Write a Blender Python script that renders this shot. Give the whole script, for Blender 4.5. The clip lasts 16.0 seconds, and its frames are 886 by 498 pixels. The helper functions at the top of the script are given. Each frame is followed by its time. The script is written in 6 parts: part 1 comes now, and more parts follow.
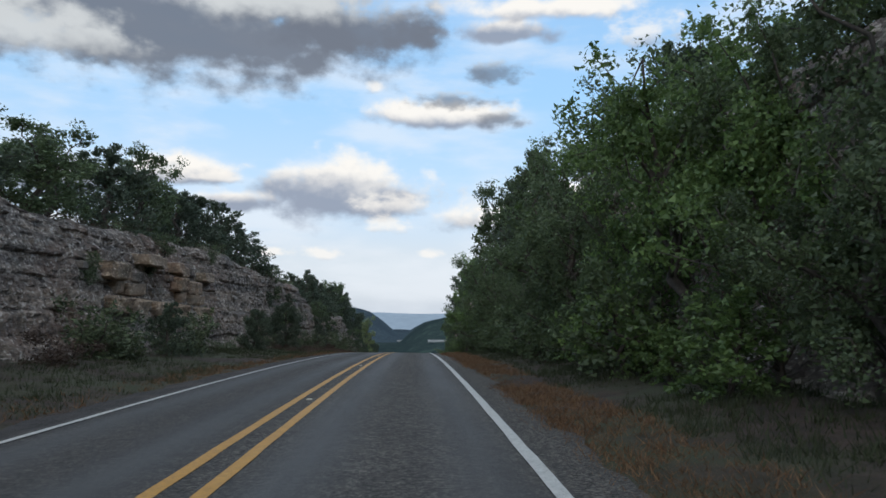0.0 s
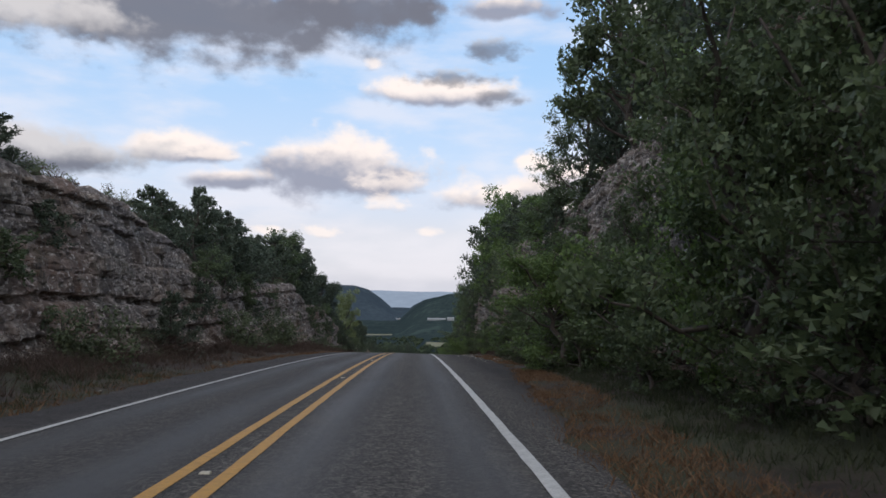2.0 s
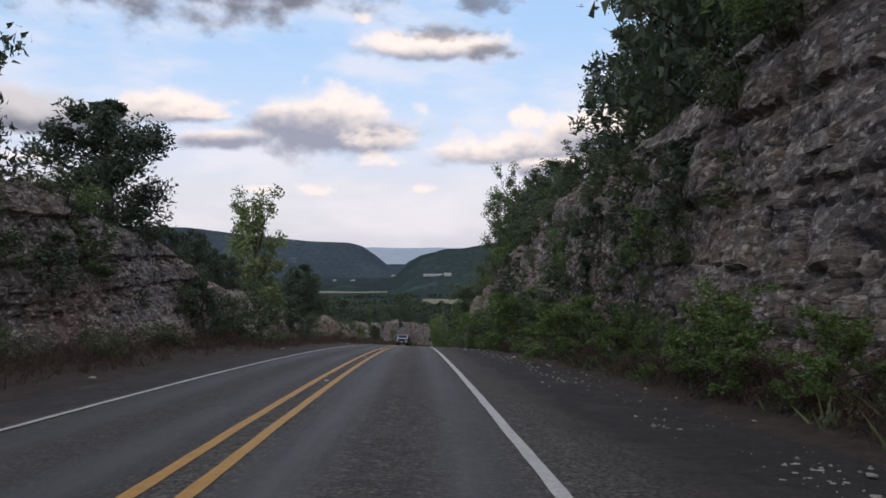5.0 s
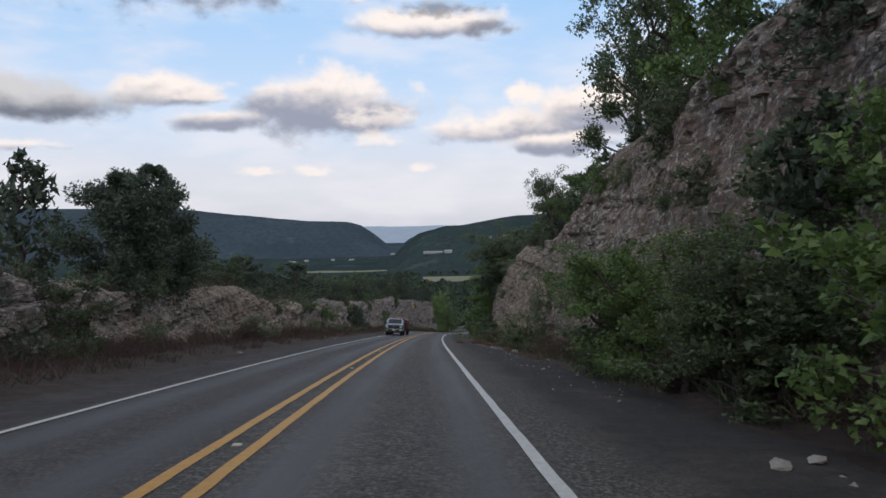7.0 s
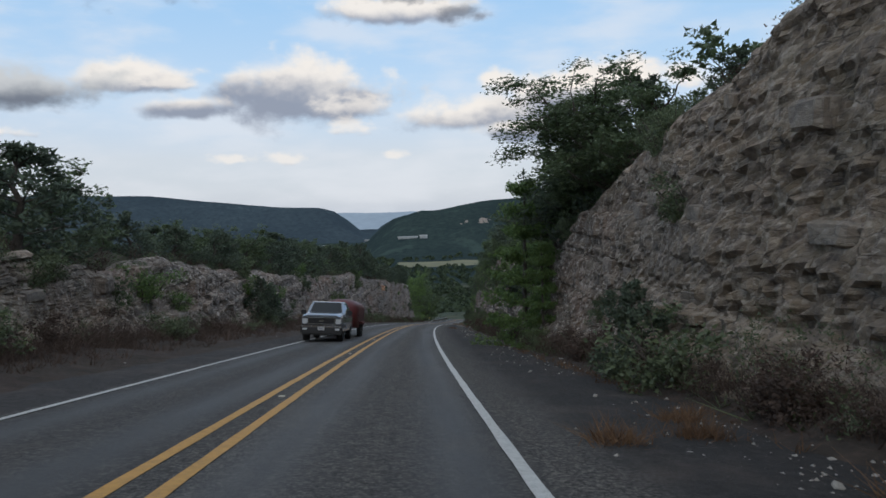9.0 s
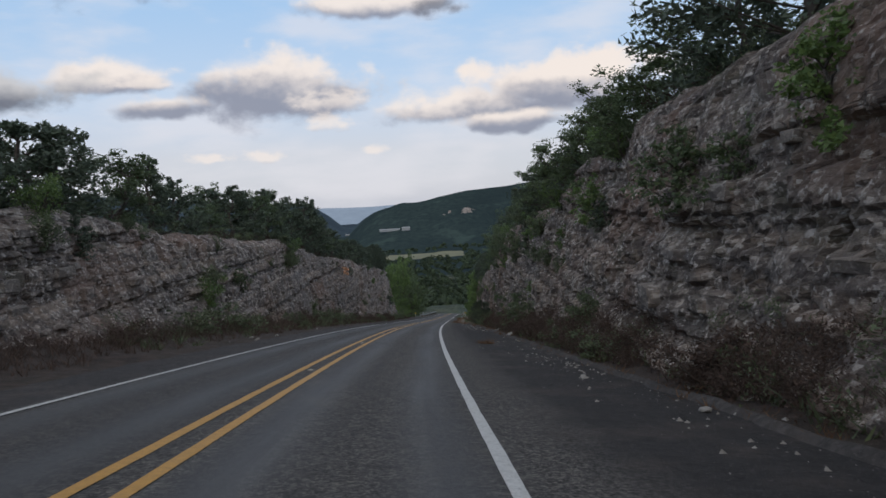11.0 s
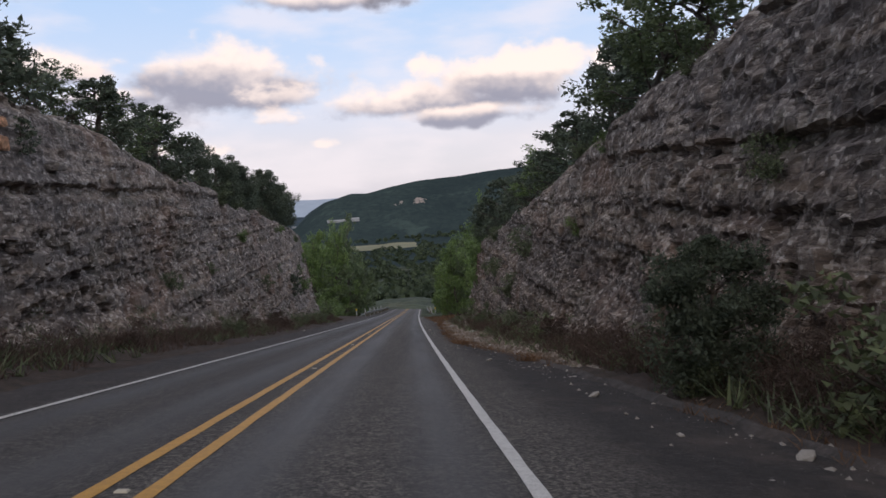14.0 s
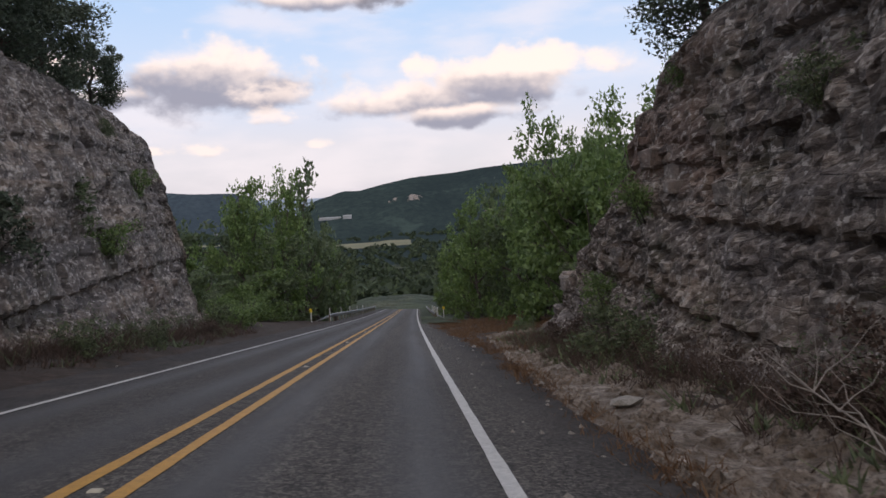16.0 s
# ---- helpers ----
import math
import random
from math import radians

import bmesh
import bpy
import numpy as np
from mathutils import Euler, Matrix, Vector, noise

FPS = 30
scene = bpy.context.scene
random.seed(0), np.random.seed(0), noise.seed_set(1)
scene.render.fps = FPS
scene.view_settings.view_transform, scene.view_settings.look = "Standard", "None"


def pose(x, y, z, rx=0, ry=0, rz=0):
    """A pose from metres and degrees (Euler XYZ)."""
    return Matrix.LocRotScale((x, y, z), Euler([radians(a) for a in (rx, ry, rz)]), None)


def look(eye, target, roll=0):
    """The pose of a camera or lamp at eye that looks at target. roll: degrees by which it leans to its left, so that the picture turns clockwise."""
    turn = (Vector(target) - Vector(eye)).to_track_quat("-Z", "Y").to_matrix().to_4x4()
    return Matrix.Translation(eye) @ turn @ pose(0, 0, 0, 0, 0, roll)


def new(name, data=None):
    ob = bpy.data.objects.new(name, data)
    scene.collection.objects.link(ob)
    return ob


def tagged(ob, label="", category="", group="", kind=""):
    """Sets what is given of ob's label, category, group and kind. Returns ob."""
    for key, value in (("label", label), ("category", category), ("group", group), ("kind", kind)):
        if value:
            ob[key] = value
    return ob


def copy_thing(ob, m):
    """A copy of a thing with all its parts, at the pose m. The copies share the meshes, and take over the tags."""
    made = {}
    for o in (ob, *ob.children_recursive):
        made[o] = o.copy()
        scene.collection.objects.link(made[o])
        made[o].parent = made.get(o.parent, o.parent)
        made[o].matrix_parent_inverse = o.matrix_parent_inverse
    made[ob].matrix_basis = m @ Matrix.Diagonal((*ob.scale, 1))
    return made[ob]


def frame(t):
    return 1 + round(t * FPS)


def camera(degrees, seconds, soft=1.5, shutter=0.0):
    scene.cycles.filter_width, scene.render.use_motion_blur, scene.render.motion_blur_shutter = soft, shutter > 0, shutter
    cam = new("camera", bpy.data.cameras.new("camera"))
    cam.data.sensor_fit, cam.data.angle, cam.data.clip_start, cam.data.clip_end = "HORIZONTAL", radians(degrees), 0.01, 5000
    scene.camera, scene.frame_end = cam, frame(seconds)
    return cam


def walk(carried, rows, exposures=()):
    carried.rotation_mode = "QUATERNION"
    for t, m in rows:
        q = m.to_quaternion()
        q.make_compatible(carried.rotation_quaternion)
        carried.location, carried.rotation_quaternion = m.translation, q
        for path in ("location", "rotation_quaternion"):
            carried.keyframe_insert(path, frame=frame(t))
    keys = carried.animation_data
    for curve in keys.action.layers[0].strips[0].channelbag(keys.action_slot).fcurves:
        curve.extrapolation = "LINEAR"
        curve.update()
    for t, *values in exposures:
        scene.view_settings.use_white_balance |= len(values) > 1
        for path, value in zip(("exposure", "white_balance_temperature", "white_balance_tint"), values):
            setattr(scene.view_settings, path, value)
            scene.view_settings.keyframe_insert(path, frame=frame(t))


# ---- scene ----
cam = camera(61.0, 16.0, soft=1.6, shutter=0.03)
# seconds, place, turn (Euler XYZ, degrees)
ROWS = [
    (0, 2.027, 0.078, 1.552, 94.52, -1.01, 0.04),
    (0.5, 1.567, 12.569, 1.315, 94.03, -0.46, 0.10),
    (1, 1.113, 25.059, 0.972, 93.68, -1.04, -0.07),
    (1.5, 0.665, 37.550, 0.527, 93.17, -1.00, -0.03),
    (2, 0.161, 50.039, -0.016, 92.86, -0.97, -0.03),
    (2.5, -0.337, 62.528, -0.650, 92.31, -0.96, 0.17),
    (3, -0.778, 75.019, -1.374, 91.77, -0.63, 0.14),
    (3.5, -1.210, 87.510, -2.185, 91.22, -0.11, -0.20),
    (4, -1.577, 100.003, -3.085, 90.65, 0.04, -0.37),
    (4.5, -1.932, 112.496, -4.086, 90.10, 0.20, -0.36),
    (5, -2.353, 124.987, -5.200, 89.56, 0.06, -0.41),
    (5.7, -2.867, 142.474, -6.952, 88.99, 0.44, -0.43),
    (6.3, -3.271, 157.464, -8.628, 88.50, 0.76, -0.45),
    (6.9, -3.635, 172.453, -10.438, 88.01, 1.08, -0.47),
    (7.5, -3.951, 187.442, -12.349, 87.52, 1.40, -0.50),
    (8, -4.209, 199.932, -14.002, 87.23, 1.23, -0.85),
    (8.5, -4.328, 212.424, -15.706, 86.96, 1.30, -1.53),
    (9, -4.392, 224.913, -17.442, 86.89, 1.53, -2.41),
    (9.6, -4.345, 239.897, -19.542, 86.71, 2.04, -2.76),
    (10.2, -4.213, 254.876, -21.639, 86.56, 2.54, -3.21),
    (10.9, -3.885, 272.344, -24.078, 86.37, 3.13, -3.73),
    (11.5, -3.438, 287.310, -26.174, 86.21, 3.63, -4.18),
    (12, -2.985, 299.777, -27.946, 86.17, 3.88, -4.18),
    (12.5, -2.697, 312.253, -29.735, 86.19, 3.42, -5.60),
    (13, -2.169, 324.720, -31.564, 85.90, 3.01, -6.02),
    (13.5, -1.397, 337.177, -33.432, 85.57, 3.32, -6.61),
    (14, -0.568, 349.636, -35.323, 85.72, 3.19, -7.57),
    (14.5, 0.403, 362.089, -37.238, 85.55, 3.19, -7.81),
    (15, 1.377, 374.543, -39.158, 85.38, 3.17, -8.21),
    (15.5, 2.452, 386.993, -41.074, 85.61, 3.06, -8.18),
    (16, 3.477, 399.447, -42.966, 85.71, 3.20, -8.02),
]
walk(cam, [(t, pose(*p)) for t, *p in ROWS], exposures=[(0, 0.1, 5950, 4), (1, 0.1, 6250, 11), (3, 0.1, 6300, 13), (5, 0.1, 6400, 15), (7.5, 0.02, 6150, 9), (8.5, -0.06, 6000, 5), (10, -0.05, 6150, 9), (11.5, -0.14, 6250, 11), (14, 0.12, 6600, 18), (16, 0.14, 6650, 18)])

# The road's alignment, every 30 m of its station: heading, grade and bank in degrees.
STEP, FIRST = 30.0, -20.0
HEADING = [2.26, 2.18, 2.11, 2.04, 1.93, 1.77, 1.51, 1.13, 0.6, -0.22, -1.35, -2.6, -3.76, -4.37, -4.61, -4.89, -5.17, -5.4, -5.63]
GRADE = [-0.03, -1.19, -2.31, -3.31, -4.28, -5.5, -6.67, -7.41, -7.86, -7.9, -7.89, -8.24, -8.57, -8.74, -8.58, -8.49, -8.34, -8.11, -7.85]
BANK = [-1.74, -1.3, -0.84, -0.37, 0.15, 0.72, 1.36, 2.03, 2.65, 3.19, 3.6, 3.85, 3.94, 3.87, 3.72, 3.56, 3.39, 3.23, 3.06]


def knots(values, s):
    """A smooth value between knots."""
    q = min(max((s - FIRST) / STEP, 0.0), len(values) - 1.001)
    i = int(q)
    f = q - i
    a, b = values[max(i - 1, 0)], values[i]
    c, d = values[min(i + 1, len(values) - 1)], values[min(i + 2, len(values) - 1)]
    return b + 0.5 * f * (c - a + f * (2 * a - 5 * b + 4 * c - d + f * (3 * (b - c) + d - a)))


def lay_line():
    """Places and sideways directions of the centre line, metre by metre."""
    spots, sides = [], []
    x = y = z = 0.0
    for k in range(-20, 560):
        h, g, b = (radians(knots(v, k)) for v in (HEADING, GRADE, BANK))
        x, y, z = x - math.sin(h), y + math.cos(h), z + math.tan(g)
        spots.append((x, y, z))
        sides.append((math.cos(h), math.sin(h), -math.tan(b)))
    spots, sides = np.array(spots), np.array(sides)
    return spots - spots[20], sides


LINE, SIDE = lay_line()


def at(s, u, up=0.0):
    """The place at station s, u metres to the right of the centre line, up metres over the road's plane."""
    q = min(max(s + 20, 0), len(LINE) - 1.001)
    i, f = int(q), q - int(q)
    p = LINE[i] * (1 - f) + LINE[i + 1] * f
    d = SIDE[i] * (1 - f) + SIDE[i + 1] * f
    return Vector((p[0] + d[0] * u, p[1] + d[1] * u, p[2] + d[2] * max(-9.0, min(9.0, u)) + up))

# ---------------------------------------------------------------- world and sun
SUN_HEIGHT, SUN_TURN = radians(34), radians(186)


def sky():
    world = bpy.data.worlds.new("sky")
    scene.world = world
    world.use_nodes = True
    nt = world.node_tree
    nt.nodes.clear()
    N, K = nt.nodes.new, nt.links.new

    def val(x, socket):
        if isinstance(x, (int, float)):
            socket.default_value = x
        else:
            K(x, socket)

    def calc(op, a, b=0.0, c=0.0, clamp=False):
        n = N("ShaderNodeMath")
        n.operation, n.use_clamp = op, clamp
        for x, s in zip((a, b, c), n.inputs):
            val(x, s)
        return n.outputs[0]

    def blend(f, a, b):
        n = N("ShaderNodeMix")
        n.data_type = "RGBA"
        val(f, n.inputs[0])
        for x, s in ((a, n.inputs[6]), (b, n.inputs[7])):
            if isinstance(x, tuple):
                s.default_value = (*x, 1)
            else:
                K(x, s)
        return n.outputs[2]

    def smooth(x, lo, hi):
        n = N("ShaderNodeMapRange")
        n.interpolation_type = "SMOOTHSTEP"
        K(x, n.inputs[0])
        n.inputs[1].default_value, n.inputs[2].default_value = lo, hi
        return n.outputs[0]

    coord = N("ShaderNodeTexCoord").outputs["Generated"]
    sep = N("ShaderNodeSeparateXYZ")
    K(coord, sep.inputs[0])
    az = calc("MULTIPLY", calc("ARCTAN2", sep.outputs[0], sep.outputs[1]), 57.3)
    el = calc("MULTIPLY", calc("ARCSINE", sep.outputs[2]), 57.3)
    spot = N("ShaderNodeCombineXYZ")
    K(az, spot.inputs[0]), K(el, spot.inputs[1])

    def grain(scale, detail=6.0, stretch=1.0, shift=0.0):
        m = N("ShaderNodeMapping")
        m.inputs["Scale"].default_value = (1, stretch, 1)
        m.inputs["Location"].default_value = (shift, shift * 0.7, shift)
        K(spot.outputs[0], m.inputs[0])
        n = N("ShaderNodeTexNoise")
        n.inputs["Scale"].default_value, n.inputs["Detail"].default_value = scale, detail
        n.inputs["Roughness"].default_value = 0.52
        K(m.outputs[0], n.inputs["Vector"])
        return n.outputs[0]

    air = N("ShaderNodeTexSky")
    air.sky_type, air.sun_disc = "NISHITA", False
    air.sun_elevation, air.sun_rotation, air.altitude = SUN_HEIGHT, SUN_TURN, 500
    thin = N("ShaderNodeMix")
    thin.data_type, thin.blend_type = "RGBA", "MULTIPLY"
    thin.inputs[0].default_value = 1
    K(air.outputs[0], thin.inputs[6])
    thin.inputs[7].default_value = (0.1, 0.1, 0.1, 1)
    ramp = N("ShaderNodeValToRGB")
    K(calc("DIVIDE", el, 40.0, clamp=True), ramp.inputs[0])
    stops = ((0.0, (0.60, 0.60, 0.66)), (0.10, (0.66, 0.65, 0.69)), (0.22, (0.56, 0.68, 0.83)), (0.40, (0.40, 0.61, 0.86)), (0.62, (0.36, 0.55, 0.82)), (1.0, (0.48, 0.53, 0.60)))
    while len(ramp.color_ramp.elements) < len(stops):
        ramp.color_ramp.elements.new(0.5)
    for e, (p, c) in zip(ramp.color_ramp.elements, stops):
        e.position, e.color = p, (*c, 1)
    base = blend(0.85, thin.outputs[2], ramp.outputs[0])
    # thin veils and streaks of high cloud
    veil = smooth(grain(0.11, 8, 3.2, 4.0), 0.40, 0.70)
    base = blend(calc("MULTIPLY", veil, 0.55), base, (0.80, 0.77, 0.78))
    # heaped clouds: azimuth, height, half width, half height, tone of the underside, share of the dark underside
    coarse, fine, wide = grain(0.22, 7, 1.5), grain(0.9, 5, 1.3, 9.0), grain(0.10, 4, 1.6, 2.0)
    rough = calc("ADD", calc("MULTIPLY", calc("SUBTRACT", coarse, 0.5), 1.75), calc("MULTIPLY", calc("SUBTRACT", fine, 0.5), 0.42))
    crisp = grain(1.3, 3, 1.4, 5.0)
    rough = calc("ADD", rough, calc("MULTIPLY", calc("SUBTRACT", crisp, 0.5), 0.22))
    puff = N("ShaderNodeTexVoronoi")
    puff.feature = "SMOOTH_F1"
    puff.inputs["Scale"].default_value, puff.inputs["Smoothness"].default_value = 0.42, 0.5
    swell = N("ShaderNodeMapping")
    swell.inputs["Scale"].default_value = (1, 1.5, 1)
    K(spot.outputs[0], swell.inputs[0]), K(swell.outputs[0], puff.inputs["Vector"])
    rough = calc("ADD", rough, calc("MULTIPLY", calc("SUBTRACT", 0.45, puff.outputs["Distance"]), 0.45))
    shred = grain(0.85, 3, 1.8, 3.0)
    ragged = calc("ADD", rough, calc("MULTIPLY", calc("SUBTRACT", shred, 0.5), 1.5))
    for a, e, ra, re, under, share in CLOUDS + SMALL_CLOUDS + FAR_CLOUDS:
        dx = calc("DIVIDE", calc("SUBTRACT", az, a), ra)
        dy = calc("DIVIDE", calc("SUBTRACT", el, e), re)
        low = calc("MULTIPLY", calc("MINIMUM", dy, 0.0), 1.45)
        dy2 = calc("ADD", calc("MAXIMUM", dy, 0.0), low)
        away = calc("SQRT", calc("ADD", calc("MULTIPLY", dx, dx), calc("MULTIPLY", dy2, dy2)))
        body = calc("ADD", calc("SUBTRACT", 1.0, away), rough if ra > 3.5 else ragged)
        mask = smooth(body, -0.14, 0.48 if ra > 3.5 else 0.75)
        lit = calc("ADD", calc("ADD", dy, share), calc("MULTIPLY", calc("SUBTRACT", fine, 0.5), 0.5))
        lit = calc("ADD", lit, calc("MULTIPLY", calc("SUBTRACT", wide, 0.5), 1.6))
        tone = blend(smooth(lit, -0.30, 0.50), under, (0.60, 0.575, 0.56) if under == SLATE else (0.93, 0.82, 0.73))
        base = blend(calc("MULTIPLY", mask, 0.95 if ra > 3.5 else 0.72), base, tone)
    bg = N("ShaderNodeBackground")
    K(base, bg.inputs[0])
    bg.inputs[1].default_value = 1.08
    out = N("ShaderNodeOutputWorld")
    K(bg.outputs[0], out.inputs[0])


GREY, SLATE = (0.29, 0.305, 0.37), (0.165, 0.172, 0.205)
CLOUDS = [
    (-21.7, 20.0, 20.7, 7.1, SLATE, -0.35),
    (-7.6, 20.6, 7.3, 3.2, SLATE, -0.40),
    (-30.2, 17.4, 7.5, 2.8, SLATE, 0.22),
    (-14.1, 21.8, 8.1, 2.2, SLATE, 0.35),
    (-8.1, 8.4, 8.0, 3.2, GREY, -0.12),
    (-3.8, 7.5, 3.2, 1.4, GREY, 0.10),
    (-0.7, 14.4, 7.1, 1.5, GREY, 0.20),
    (0.4, 15.6, 3.2, 1.0, SLATE, -0.50),
    (4.1, 14.2, 2.2, 0.9, SLATE, -0.40),
    (-4.2, 6.1, 2.4, 1.0, GREY, 0.50),
    (-9.3, 3.9, 1.6, 0.6, GREY, 0.70),
    (-13.0, 3.9, 1.9, 0.5, GREY, 1.00),
    (-1.1, 4.1, 1.2, 0.5, GREY, 0.80),
    (6.3, 6.8, 8.6, 1.9, GREY, 0.05),
    (13.1, 8.0, 7.0, 3.1, GREY, 0.15),
]
SMALL_CLOUDS = [
    (9.2, 5.6, 5.9, 1.1, GREY, 0.00),
    (-19.9, 9.4, 5.1, 1.4, GREY, 0.10),
    (-27.7, 8.5, 7.5, 2.2, SLATE, -0.10),
    (-15.8, 7.5, 3.8, 1.1, GREY, -0.10),
    (-28.8, 5.7, 3.2, 0.6, GREY, 0.60),
    (3.9, 17.7, 3.0, 1.1, SLATE, -0.40),
    (4.7, 20.5, 4.3, 1.3, GREY, -0.30),
    (7.3, 22.2, 7.7, 1.3, GREY, 0.50),
    (-5.5, 16.4, 0.9, 0.5, GREY, 0.90),
    (14.3, 9.0, 8.6, 1.7, GREY, 0.60),
    (15.4, 20.1, 3.2, 1.6, GREY, 0.20),
    (-16.9, 9.2, 3.2, 0.6, GREY, 0.50),
]
# the same kind of cloud goes on all round and overhead
FAR_CLOUDS = [(a, 16 + 23 * abs(math.sin(a * 1.7)), 9 + 7 * abs(math.sin(a)), 3.5 + 2 * abs(math.cos(a)), GREY, 0.3) for a in (-150, -118, -88, -58, 55, 82, 112, 146, 178)]
sky()
sun = new("sun", bpy.data.lights.new("sun", "SUN"))
sun.data.energy, sun.data.angle, sun.data.color = 0.55, radians(35), (1.0, 0.90, 0.78)
sun.matrix_basis = look((60 * math.sin(SUN_TURN), 60 * math.cos(SUN_TURN), 60 * math.tan(SUN_HEIGHT)), (0, 0, 0))

# ---------------------------------------------------------------- materials


class Paint:
    """A node material, put together step by step."""

    def __init__(self, name, rough=0.8, metal=0.0):
        self.mat = bpy.data.materials.new(name)
        self.mat.use_nodes = True
        self.nt = self.mat.node_tree
        self.b = self.nt.nodes["Principled BSDF"]
        self.b.inputs["Roughness"].default_value = rough
        self.b.inputs["Metallic"].default_value = metal
        self.coord = self.nt.nodes.new("ShaderNodeTexCoord").outputs["Object"]

    def link(self, a, b):
        self.nt.links.new(a, b)

    def mapped(self, scale, source=None):
        m = self.nt.nodes.new("ShaderNodeMapping")
        m.inputs["Scale"].default_value = scale if isinstance(scale, tuple) else (scale,) * 3
        self.link(source or self.coord, m.inputs[0])
        return m.outputs[0]

    def noise(self, scale, detail=4.0, rough=0.6, source=None):
        n = self.nt.nodes.new("ShaderNodeTexNoise")
        n.inputs["Scale"].default_value, n.inputs["Detail"].default_value, n.inputs["Roughness"].default_value = 1.0, detail, rough
        self.link(self.mapped(scale, source), n.inputs["Vector"])
        return n.outputs[0]

    def cells(self, scale, feature="F1", source=None):
        n = self.nt.nodes.new("ShaderNodeTexVoronoi")
        n.feature = feature
        n.inputs["Scale"].default_value = 1.0
        self.link(self.mapped(scale, source), n.inputs["Vector"])
        return n.outputs

    def stones(self, scale, source):
        """Square-edged cells: a tone for each, and the distance to its edge."""
        made = []
        for feature in ("F1", "F2"):
            n = self.nt.nodes.new("ShaderNodeTexVoronoi")
            n.feature, n.distance = feature, "CHEBYCHEV"
            n.inputs["Scale"].default_value = 1.0
            n.inputs["Randomness"].default_value = 0.85
            self.link(self.mapped(scale, source), n.inputs["Vector"])
            made.append(n.outputs)
        tone = self.nt.nodes.new("ShaderNodeSeparateColor")
        self.link(made[0]["Color"], tone.inputs[0])
        return tone.outputs[0], self.math("SUBTRACT", made[1]["Distance"], made[0]["Distance"])

    def ramp(self, fac, *stops):
        n = self.nt.nodes.new("ShaderNodeValToRGB")
        while len(n.color_ramp.elements) < len(stops):
            n.color_ramp.elements.new(0.5)
        for e, (p, c) in zip(n.color_ramp.elements, stops):
            e.position, e.color = p, ((c, c, c, 1) if isinstance(c, (int, float)) else (*c, 1))
        self.link(fac, n.inputs[0])
        return n.outputs[0]

    def mix(self, fac, a, b, how="MIX"):
        n = self.nt.nodes.new("ShaderNodeMix")
        n.data_type, n.blend_type = "RGBA", how
        for x, s in ((fac, n.inputs[0]), (a, n.inputs[6]), (b, n.inputs[7])):
            if isinstance(x, tuple):
                s.default_value = (*x, 1)
            elif isinstance(x, (int, float)):
                s.default_value = x
            else:
                self.link(x, s)
        return n.outputs[2]

    def math(self, op, a, b=0.0):
        n = self.nt.nodes.new("ShaderNodeMath")
        n.operation = op
        for x, s in ((a, n.inputs[0]), (b, n.inputs[1])):
            if isinstance(x, (int, float)):
                s.default_value = x
            else:
                self.link(x, s)
        return n.outputs[0]

    def chance(self):
        return self.nt.nodes.new("ShaderNodeObjectInfo").outputs["Random"]

    def island(self):
        return self.nt.nodes.new("ShaderNodeNewGeometry").outputs["Random Per Island"]

    def place(self):
        return self.nt.nodes.new("ShaderNodeNewGeometry").outputs["Position"]

    def colour(self, c):
        if isinstance(c, tuple):
            self.b.inputs["Base Color"].default_value = (*c, 1)
        else:
            self.link(c, self.b.inputs["Base Color"])
        return self

    def bump(self, height, strength=0.5, distance=0.02):
        n = self.nt.nodes.new("ShaderNodeBump")
        n.inputs["Strength"].default_value, n.inputs["Distance"].default_value = strength, distance
        self.link(height, n.inputs["Height"])
        self.link(n.outputs[0], self.b.inputs["Normal"])
        return self


def plain(name, colour, rough=0.7, metal=0.0, spread=0.25, scale=6.0):
    p = Paint(name, rough, metal)
    n = p.noise(scale, 5)
    lo, hi = tuple(c * (1 - spread) for c in colour), tuple(min(1, c * (1 + spread)) for c in colour)
    p.colour(p.ramp(n, (0.3, lo), (0.7, hi))).bump(p.noise(scale * 6, 3), 0.15, 0.004)
    return p.mat


